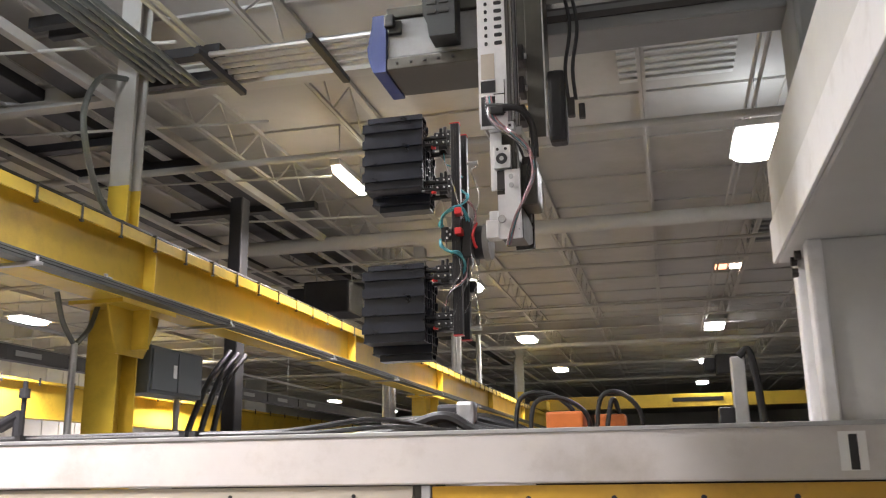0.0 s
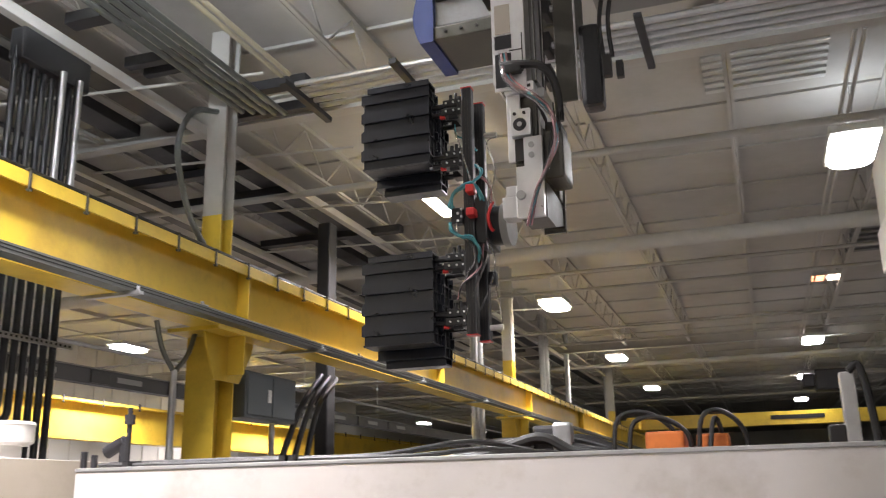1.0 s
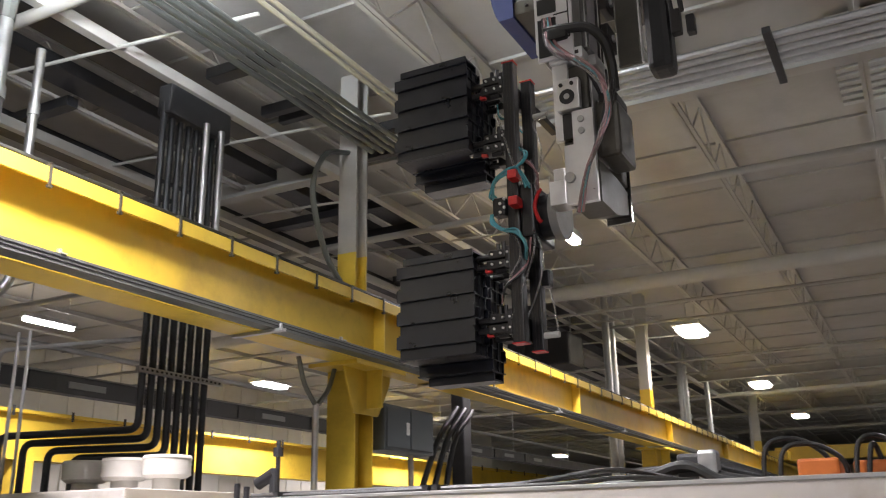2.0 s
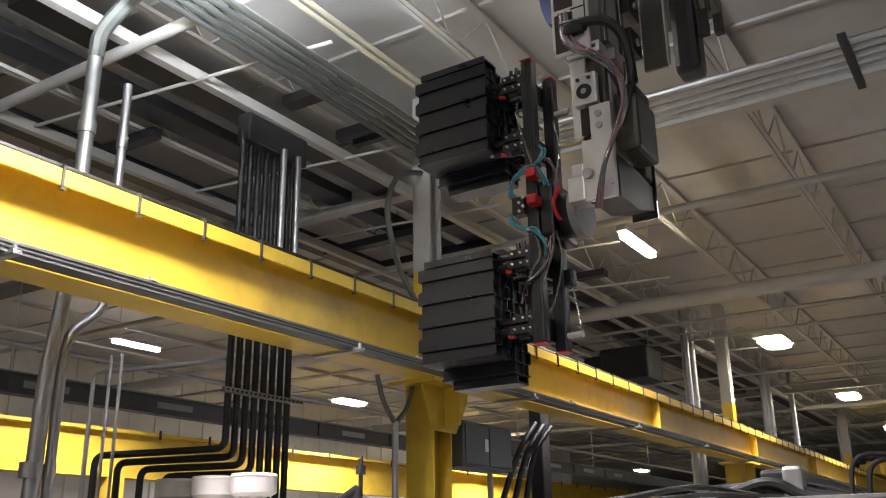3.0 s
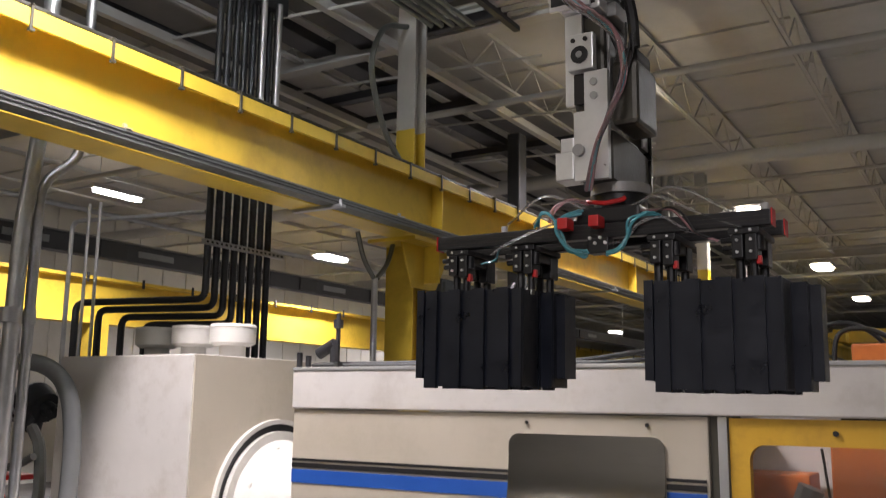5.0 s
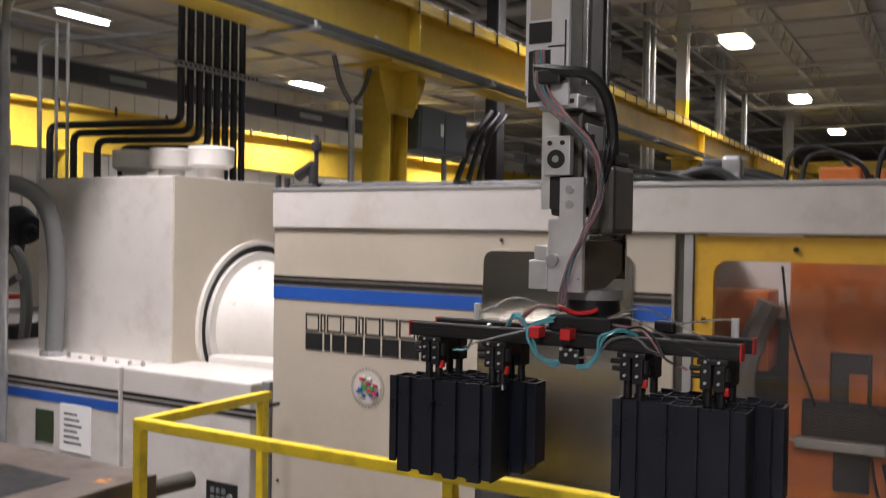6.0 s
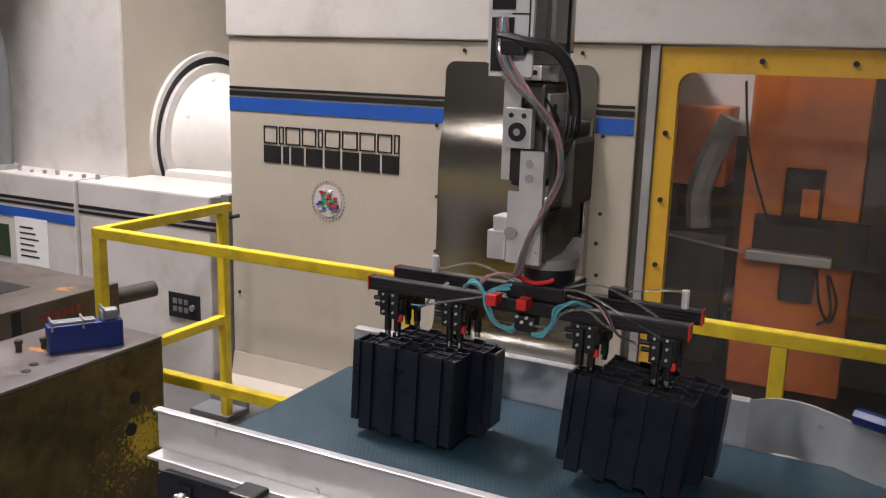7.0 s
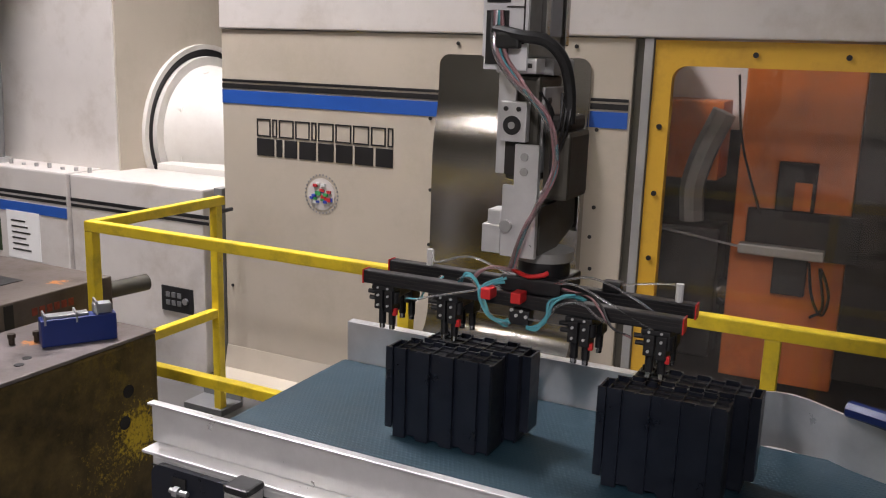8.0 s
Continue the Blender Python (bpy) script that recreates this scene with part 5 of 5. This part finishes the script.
def build_slide():
    """Bearing slide that carries the mast; it keeps its height."""
    s = thing("mast_slide", "grey bearing slide with black cable chain on the cross beam", "robot", (0, 0, 0))
    part("slide_plate", boxes((0.06, 0.13, 0.2, 0.215, 3.2, 4.25), bev=0.004), WRIST, s)
    part("plate_edge", boxes((0.131, 0.136, 0.198, 0.217, 3.2, 4.25)), ALU, s, "bright plate edge")
    part("slide_wall", boxes((-0.1, 0.13, 0.22, 0.43, 3.5, 4.25), bev=0.008), WRIST, s)
    for z in (3.24, 3.36, 3.5):
        part("bearing_block", boxes((0.035, 0.06, 0.12, 0.2, z, z + 0.07), bev=0.004), DARK_IN, s)
        part("bearing_bolt", rods([((0.06, 0.16, z + 0.035), (0.068, 0.16, z + 0.035))], 0.012, 8), GALV, s)
    part("cable_chain", boxes((0.135, 0.21, 0.24, 0.33, 3.19, 3.5), bev=0.02), RUBBER, s, "black cable chain")
    part("sensor", boxes((0.215, 0.245, 0.24, 0.27, 3.29, 3.37), bev=0.004), DARK_IN, s)
    part("sensor", boxes((0.26, 0.285, 0.24, 0.27, 3.28, 3.34), bev=0.004), BLACK_PAINT, s)
    for dx in (0.0, 0.03):
        part("cable", hose([(0.22 + dx, 0.25, 3.36), (0.215 + dx, 0.24, 3.5), (0.24 + dx, 0.25, 3.7), (0.2 + dx, 0.28, 3.95)], 0.008), RUBBER, s, smooth=True)
    return s


def build_arm():
    """Upright arm; the origin is the wrist joint."""
    a = thing("robot_mast", "white and aluminium upright robot mast with air hoses", "robot", (0, 0, 0))
    cov = bmesh.new()
    box(cov, -0.071, 0.03, -0.125, -0.116, 0.345, 2.1)
    box(cov, -0.075, -0.071, -0.125, 0.05, 0.372, 2.1)
    part("cover", cov, WHITE_COVER, a, "white slotted cover")
    for k in range(22):
        for dx, w in ((-0.042, 0.006), (0.004, 0.015)):
            z = 0.676 + 0.033 * k
            bm = bmesh.new()
            prism(bm, rounded(dx - w, dx + w, z, z + 0.015, 0.0055), "y", -0.1275, -0.1245)
            part("slot", bm, BLACK_PAINT, a)
    part("label_plate", boxes((-0.064, -0.014, -0.1265, -0.125, 0.54, 0.642)), material("faded_label", (0.45, 0.40, 0.33), 0.6), a)
    part("cover_opening", boxes((-0.066, -0.012, -0.1285, -0.125, 0.487, 0.533)), BLACK_PAINT, a)
    part("cover_opening", boxes((-0.066, -0.014, -0.1285, -0.125, 0.356, 0.47)), BLACK_PAINT, a)
    part("cover_cut", boxes((-0.02, 0.022, -0.1275, -0.125, 0.476, 0.479), (-0.02, 0.022, -0.1275, -0.125, 0.40, 0.403), (0.02, 0.023, -0.1275, -0.125, 0.40, 0.533)), DARK_IN, a)
    part("column", boxes((-0.07, 0.03, -0.112, 0.125, 0.372, 2.1), bev=0.005), MAST_SIDE, a)
    for y in (-0.05, 0.08):
        part("guide_rail", boxes((0.03, 0.045, y, y + 0.022, 0.40, 2.1), bev=0.003), STEEL, a)
    part("cable_duct", boxes((0.03, 0.04, -0.01, 0.06, 0.42, 2.1)), MOTOR_GREY, a)
    # wrist
    part("wrist_top", boxes((-0.045, 0.05, -0.115, -0.06, 0.338, 0.371), bev=0.004), ALU, a)
    part("wrist_mount", boxes((-0.04, 0.07, -0.058, 0.08, 0.335, 0.371), bev=0.006), ALU_DULL, a)
    part("mount_slot", boxes((-0.03, 0.0, -0.1165, -0.114, 0.35, 0.36), (0.012, 0.04, -0.1165, -0.114, 0.35, 0.36)), DARK_IN, a)
    part("side_strip", boxes((-0.043, 0.0, -0.1, -0.088, 0.115, 0.337), bev=0.002), ALU, a)
    bm = bmesh.new()
    prism(bm, [(-0.016, -0.07), (0.066, -0.07), (0.066, 0.185), (0.010, 0.185), (0.010, 0.092), (-0.016, 0.092)], "y", -0.116, -0.1)
    part("wrist_plate", bm, ALU, a, "milled aluminium wrist plate")
    part("pivot_block", boxes((-0.05, -0.017, -0.116, -0.06, -0.0, 0.034), (-0.062, -0.0165, -0.119, -0.06, -0.066, 0.0), bev=0.003), ALU, a)
    part("pivot_boss", rods([((-0.003, -0.126, 0.0), (-0.003, -0.112, 0.0))], 0.014, 16), ALU_DULL, a, smooth=True)
    part("bearing", boxes((-0.027, 0.036, -0.124, -0.1, 0.19, 0.278), bev=0.003), ALU, a)
    part("bearing_hole", rods([((0.003, -0.1265, 0.226), (0.003, -0.122, 0.226))], 0.021, 20), BLACK_PAINT, a, smooth=True)
    part("bearing_pin", rods([((0.003, -0.129, 0.226), (0.003, -0.122, 0.226))], 0.008, 12), ALU_DULL, a)
    for dx in (-0.012, 0.018):
        part("cap_screw", rods([((dx, -0.128, 0.262), (dx, -0.122, 0.262))], 0.0055, 8), DARK_IN, a)
    part("wrist_recess", boxes((-0.02, 0.009, -0.103, -0.09, 0.115, 0.188)), DARK_IN, a)
    for z in (0.125, 0.158):
        part("cap_screw", rods([((0.034, -0.121, z), (0.034, -0.115, z))], 0.009, 12), ALU_DULL, a)
    part("wrist_body", boxes((-0.026, 0.05, -0.086, 0.06, 0.1, 0.334), bev=0.01), WRIST, a)
    part("wrist_motor", rods([((0.03, -0.05, 0.20), (0.03, 0.09, 0.20))], 0.045, 20), WRIST, a, smooth=True)
    part("gear_case", boxes((0.0, 0.062, -0.02, 0.1, 0.10, 0.17), bev=0.012), DARK_IN, a)
    part("side_bracket", boxes((0.05, 0.058, -0.075, 0.07, 0.12, 0.31), bev=0.003), ALU_DULL, a)
    for y, z in ((-0.05, 0.15), (0.04, 0.15), (-0.05, 0.28), (0.04, 0.28)):
        part("cap_screw", rods([((0.056, y, z), (0.064, y, z))], 0.007, 8), DARK_IN, a)
    bm = bmesh.new()
    prism(bm, [(-0.09, -0.066), (0.03, -0.066), (0.15, -0.03), (0.15, 0.035), (0.06, 0.045), (-0.09, 0.045)], "x", -0.01, 0.068)
    part("wrist_drive", bm, WRIST, a, "grey wrist drive housing")
    part("drive_lid", boxes((0.0, 0.06, -0.06, 0.11, 0.046, 0.056), bev=0.003), ALU_DULL, a)
    part("guard_plate", boxes((0.0, 0.075, 0.16, 0.166, -0.05, 0.2), bev=0.002), STEEL, a)
    part("cheek", boxes((0.03, 0.07, 0.1, 0.158, 0.05, 0.2), bev=0.008), WRIST, a)
    for k in range(3):
        part("sensor_lead", hose([(0.05, -0.09 + 0.01 * k, 0.30), (0.072, -0.06, 0.26 - 0.01 * k), (0.07 + 0.004 * k, -0.02, 0.19), (0.06, 0.01 + 0.02 * k, 0.13)], 0.0022, 5, 5), RUBBER, a, smooth=True)
    for k, (m, r) in enumerate(((TUBE_CLEAR, 0.0052), (TUBE_PINK, 0.0052), (TUBE_CLEAR, 0.0045), (TUBE_TEAL, 0.0036), (TUBE_PINK, 0.0045))):
        o, q, v = 0.005 * k, 0.006 * math.sin(2.1 * k), 0.008 * math.cos(1.7 * k)
        pts = [(-0.05 + o, -0.13, 0.47), (-0.04 + o + q, -0.145 + 0.4 * v, 0.385), (0.004 + o, -0.157 + v, 0.328 + q), (0.058 + q, -0.165 - v, 0.292 + 0.5 * v), (0.098 + 0.5 * q, -0.165, 0.248 + q),
               (0.118 + 0.3 * o - q * 0.5, -0.165, 0.195 + v), (0.115 + 0.3 * o, -0.16 + v, 0.135), (0.086 + 0.4 * v, -0.16, 0.06), (0.048 + 0.3 * o, -0.15, -0.01 + q), (0.01 + 0.6 * o, -0.115, -0.095)]
        part("air_hose", hose(pts, r, 5, 7), m, a, ("clear air hose", "pink air hose", "clear air hose", "teal air hose", "pink air hose")[k], smooth=True)
    part("cable_loom", hose([(-0.045, -0.13, 0.43), (0.02, -0.14, 0.417), (0.075, -0.13, 0.408), (0.108, -0.11, 0.37), (0.119, -0.09, 0.31), (0.12, -0.08, 0.235)], 0.0135, 8, 8), RUBBER, a, "black corrugated cable loom", smooth=True)
    part("servo_block", boxes((0.06, 0.122, -0.075, 0.07, 0.06, 0.215), bev=0.012), WRIST, a, "grey servo block")
    part("servo_block", boxes((0.065, 0.116, -0.06, 0.05, 0.215, 0.25), bev=0.01), DARK_IN, a)
    for k in range(3):
        part("servo_lead", hose([(0.1 + 0.012 * k, -0.08, 0.30), (0.105 + 0.01 * k, -0.1, 0.24), (0.085 + 0.015 * k, -0.09, 0.17 + 0.02 * k), (0.08, -0.078, 0.12)], 0.003, 5, 5), RUBBER, a, smooth=True)
    part("connector_head", boxes((-0.035, 0.02, -0.15, -0.128, 0.39, 0.425), bev=0.006), RUBBER, a)
    return a


def build_tool():
    """Gripper tool in its downward pose; the origin is the wrist joint."""
    g = thing("gripper_tool", "black gripper tool with twin bars and air hoses", "gripper", (0, 0, 0))
    part("rotary_flange", rods([((0.05, 0, -0.09), (0.05, 0, -0.067))], 0.069, 28), MAST_SIDE, g, smooth=True)
    part("tool_changer", rods([((0.05, 0, -0.15), (0.05, 0, -0.09))], 0.062, 24), BAR_BLACK, g, smooth=True)
    part("centre_block", boxes((-0.03, 0.12, -0.075, 0.075, -0.163, -0.125), bev=0.006), BAR_BLACK, g)
    for y in (-0.065, 0.065):
        b = part("bar", boxes((-0.40, 0.40, y - 0.016, y + 0.016, -0.198, -0.164), bev=0.004), BAR_BLACK, g)
        for z in (-0.1775, -0.1865):
            part("bar_groove", boxes((-0.398, 0.398, y - 0.0168, y - 0.0158, z, z + 0.002)), DARK_IN, b)
        for x in (-0.403, 0.40):
            part("bar_cap", boxes((x, x + 0.003, y - 0.017, y + 0.017, -0.199, -0.163)), RED, b, "red end cap")
    for x in (-0.045, 0.03):
        part("red_block", boxes((x - 0.0125, x + 0.0125, -0.122, -0.082, -0.178, -0.152), bev=0.003), RED, g, "red plastic block")
    part("red_collar", hose([(-0.008, -0.064, -0.108), (0.015, -0.076, -0.114), (0.045, -0.082, -0.119), (0.075, -0.074, -0.114), (0.085, -0.066, -0.108)], 0.0055), RED, g, "red looped hose", smooth=True)
    for x in (-0.345, -0.168, 0.168, 0.343):
        m = part("gripper_module", boxes((x - 0.032, x + 0.032, -0.078, 0.078, -0.212, -0.199), (x - 0.026, x - 0.002, -0.075, -0.03, -0.262, -0.212), (x + 0.002, x + 0.026, -0.075, -0.03, -0.268, -0.212),
                                         (x - 0.026, x - 0.002, 0.03, 0.075, -0.262, -0.212), (x + 0.002, x + 0.026, 0.03, 0.075, -0.268, -0.212), (x - 0.024, x + 0.024, -0.03, 0.03, -0.235, -0.212), bev=0.003), BAR_BLACK, g, "black gripper module")
        for dx in (-0.014, 0.014):
            for y in (-0.052, 0.052):
                part("pin", rods([((x + dx, y, -0.316), (x + dx, y, -0.262))], 0.0075, 10), STEEL, m, "steel gripper pin")
                part("sleeve", rods([((x + dx, y, -0.303), (x + dx, y, -0.262))], 0.0095, 10), BAR_BLACK, m)
            for z in (-0.205, -0.225, -0.25):
                part("screw", rods([((x + dx, -0.0805, z), (x + dx, -0.0745, z))], 0.0032, 8), ALU, m)
        part("side_cylinder", rods([((x + 0.026, -0.056, -0.245), (x + 0.026, -0.056, -0.215))], 0.011, 10), BAR_BLACK, m, smooth=True)
        part("red_tip", boxes((x + 0.022, x + 0.033, -0.068, -0.054, -0.276, -0.258), bev=0.003), RED, m, "red gripper tip")
        part("fitting", rods([((x - 0.05, -0.06, -0.222), (x - 0.026, -0.06, -0.222))], 0.006, 8), BAR_BLACK, m)
        part("fitting", rods([((x - 0.046, -0.06, -0.238), (x - 0.026, -0.06, -0.238))], 0.006, 8), BAR_BLACK, m)
    part("valve_block", boxes((0.005, 0.055, -0.095, -0.06, -0.235, -0.199), bev=0.004), BAR_BLACK, g)
    for k in range(4):
        part("valve_screw", rods([((0.012 + 0.012 * k, -0.1, -0.2 - 0.012 * (k % 2)), (0.012 + 0.012 * k, -0.094, -0.2 - 0.012 * (k % 2)))], 0.004, 6), ALU, g)
    rnd = random.Random(11)

    def bundle(pts, materials, r, spread, label):
        for m in materials:
            j = [Vector([rnd.uniform(-spread, spread) for _ in range(3)]) for _ in pts]
            part("air_hose", hose([Vector(p) + q for p, q in zip(pts, j)], r, 6, 6), m, g, label, smooth=True)

    bundle([(-0.017, -0.085, -0.135), (-0.054, -0.1, -0.147), (-0.064, -0.105, -0.170), (-0.049, -0.108, -0.21), (-0.01, -0.1, -0.236), (0.008, -0.095, -0.230)], (TUBE_TEAL,) * 4, 0.0031, 0.006, "teal air hose")
    bundle([(-0.134, -0.075, -0.155), (-0.106, -0.095, -0.134), (-0.078, -0.1, -0.147), (-0.054, -0.105, -0.193), (-0.032, -0.105, -0.225), (0.006, -0.095, -0.234)], (TUBE_TEAL, TUBE_CLEAR, TUBE_TEAL), 0.0031, 0.005, "teal air hose")
    bundle([(0.05, -0.095, -0.235), (0.078, -0.1, -0.231), (0.097, -0.1, -0.203), (0.111, -0.095, -0.169), (0.145, -0.08, -0.148), (0.17, -0.05, -0.165)], (TUBE_TEAL,) * 4, 0.0031, 0.006, "teal air hose")
    bundle([(0.0, -0.066, -0.113), (-0.043, -0.09, -0.110), (-0.078, -0.09, -0.124), (-0.094, -0.08, -0.15)], (TUBE_PINK, TUBE_CLEAR, TUBE_PINK), 0.003, 0.005, "pink air hose")
    bundle([(0.1, -0.06, -0.14), (0.145, -0.065, -0.146), (0.185, -0.075, -0.143), (0.218, -0.085, -0.164), (0.247, -0.09, -0.203), (0.29, -0.075, -0.222)], (TUBE_PINK, RUBBER), 0.0028, 0.004, "air hose to the outer gripper")
    bundle([(0.095, -0.09, -0.205), (0.128, -0.09, -0.175), (0.174, -0.09, -0.163), (0.213, -0.085, -0.19), (0.24, -0.08, -0.2)], (TUBE_CLEAR, TUBE_CLEAR), 0.0026, 0.005, "clear air hose")
    bundle([(0.05, -0.095, -0.22), (0.08, -0.1, -0.215), (0.092, -0.085, -0.222)], (TUBE_CLEAR,), 0.0026, 0.002, "clear air hose")
    bundle([(-0.2, -0.03, -0.16), (-0.235, -0.06, -0.20), (-0.255, -0.05, -0.225), (-0.3, -0.04, -0.23)], (TUBE_CLEAR, TUBE_TEAL), 0.0026, 0.004, "clear air hose")
    for pts in ([(0.0, -0.06, -0.13), (-0.1, -0.09, -0.09), (-0.22, -0.03, -0.13), (-0.27, 0.05, -0.122), (-0.285, 0.06, -0.14)],
                [(0.1, -0.06, -0.13), (0.2, -0.09, -0.1), (0.3, -0.05, -0.15), (0.37, -0.05, -0.2)],
                [(0.1, -0.07, -0.13), (0.17, -0.1, -0.12), (0.25, -0.08, -0.16), (0.34, -0.08, -0.2)],
                [(0.22, 0.06, -0.145), (0.29, 0.06, -0.132), (0.345, 0.06, -0.126), (0.36, 0.06, -0.14)],
                [(-0.02, -0.09, -0.15), (-0.1, -0.11, -0.17), (-0.2, -0.1, -0.2), (-0.25, -0.08, -0.22)]):
        part("air_hose", hose(pts, 0.0028, 6, 6), TUBE_CLEAR, g, "clear air hose", smooth=True)
    for x in (-0.285, 0.36):
        part("elbow", rods([((x, 0.06, -0.165), (x, 0.06, -0.122))], 0.009, 8), PALE_GREY, g)
    part("valve", boxes((0.18, 0.225, 0.05, 0.08, -0.164, -0.138), bev=0.005), BAR_BLACK, g)
    return g


def corrugated(name, mat, parent, x0, pitch, n, y, depth, t, z0, z1, step):
    """A folded wall of n upright bands, every other one set back and a little shorter; each band carries one fold."""
    for k in range(n):
        ya, yo = (y, y + depth) if k % 2 == 0 else (y + depth, y)
        lo, hi = (z0, z1) if k % 2 == 0 else (z0 + step, z1 - step * 0.5)
        xa, xb = x0 + k * pitch, x0 + (k + 1) * pitch
        if yo > ya:
            outline = [(xa, ya), (xb, ya), (xb, yo + t), (xb - t, yo + t), (xb - t, ya + t), (xa, ya + t)]
        else:
            outline = [(xa, ya), (xb - t, ya), (xb - t, yo), (xb, yo), (xb, ya + t), (xa, ya + t)]
        bm = bmesh.new()
        prism(bm, outline, "z", lo, hi)
        part(name, bm, mat, parent)


def build_bundle():
    """A moulded part of two rows of tall hollow cells; the origin is the wrist joint's place above it."""
    b = thing("moulded_part", "black ribbed plastic moulding of tall hollow cells", "moulded part", (0, 0, 0), "moulded parts")
    z0, z1, n, pitch = -0.582, -0.345, 8, 0.0328
    for y, off in ((-0.1, -0.144), (0.005, -0.114)):
        x0, x1 = off, off + n * pitch
        corrugated("front_band", PLASTIC_EDGE, b, x0, pitch, n, y, 0.010, 0.004, z0, z1, 0.006)
        corrugated("back_band", PLASTIC_EDGE, b, x0, pitch, n, y + 0.088, -0.010, 0.004, z0, z1, 0.006)
        corrugated("middle_band", PLASTIC, b, x0, pitch, n, y + 0.044, 0.006, 0.0025, z1 - 0.06, z1 - 0.003, 0.003)
        for k in range(n + 1):
            x = x0 + k * pitch
            part("cross_wall", boxes((x - 0.0015, x + 0.0015, y + 0.012, y + 0.08, z0 + 0.01, z1 - (0.003 if k % 2 else 0.006))), PLASTIC, b)
        part("core", boxes((x0 + 0.004, x1 - 0.004, y + 0.014, y + 0.078, z0 + 0.02, z1 - 0.009)), PLASTIC, b)
        part("end_wall", boxes((x0 - 0.001, x0 + 0.003, y + 0.005, y + 0.085, z0 + 0.006, z1 - 0.005)), PLASTIC_EDGE, b)
        part("end_wall", boxes((x1 - 0.003, x1 + 0.001, y + 0.005, y + 0.085, z0 + 0.006, z1 - 0.005)), PLASTIC_EDGE, b)
    part("end_flange", boxes((-0.164, -0.145, -0.106, -0.100, z0 + 0.024, z1 + 0.001), (-0.164, -0.159, -0.1, -0.03, z0 + 0.024, z1 - 0.002), (-0.159, -0.144, -0.036, -0.03, z0 + 0.024, z1 - 0.002)), PLASTIC_EDGE, b)
    part("end_flange", boxes((0.148, 0.172, 0.088, 0.094, z0 + 0.028, z1 - 0.008), (0.166, 0.172, 0.03, 0.088, z0 + 0.028, z1 - 0.008), (0.148, 0.166, 0.03, 0.036, z0 + 0.028, z1 - 0.008)), PLASTIC_EDGE, b)
    return b


build_hall()
for i, (lx, ly) in enumerate(LAMPS):
    near = (lx, ly) == (-3.36, 2.42)
    build_lamp(lx, ly, near or lx > 0 or lx < -10, 0.07 if i in (5, 13) else 0.27, 5.0 if near else 5.5, 2.4 if near else 0.025 if i == 6 else 0.0)
build_crane()
build_pipes()
build_machine()
build_behind()
build_guard_rail()
build_conveyor()
build_moulds()
build_gantry()
carriage = build_carriage()
slide = build_slide()
mast = build_arm()
tool = build_tool()
bundle_west = build_bundle()
bundle_east = copy_thing(bundle_west, Matrix.Identity(4))

WEST, EAST, LIFT = pose(-0.277, 0, 0.045), pose(0.298, 0.01, 0.045), 0.045


def motions():
    walk(carriage, [(r[0], pose(0.02, r[2], 0.0)) for r in JOINT])
    walk(slide, [(r[0], pose(r[1], r[2], -0.015)) for r in JOINT])
    walk(mast, [(r[0], pose(r[1], r[2], r[3])) for r in JOINT])
    walk(tool, [(r[0], joint_pose(r)) for r in JOINT])
    held = [r for r in JOINT if r[0] < 6.85]
    for ob, off, leans, settle, slid in ((bundle_west, WEST, (0.0, 2.0, 0.0), 0.01, 0.115), (bundle_east, EAST, (1.0, 5.0, 6.5), -0.025, 0.12)):
        rows = [(r[0], joint_pose(r) @ off) for r in held]
        x, y, z = -0.768 + off.translation.x, 1.88 + off.translation.y, 1.384
        # the part drops from the pins, lands on its eastern edge and falls flat
        edge, back = pose(0.165, 0, -0.58), pose(-0.165, 0, 0.58)
        for t, a, dz, dx in ((6.9, leans[0], 0.032, 0.0), (7.0, leans[1], 0.004, 0.5), (7.1, leans[2], 0.0, 0.8)):
            rows.append((t, pose(x + dx * settle, y, z + dz) @ edge @ pose(0, 0, 0, 0, a, 0) @ back))
        rows += [(7.2, pose(x + settle + 0.06 * slid, y, z)), (7.4, pose(x + settle + 0.25 * slid, y, z)), (8.0, pose(x + settle + slid, y, z))]
        walk(ob, rows)


motions()
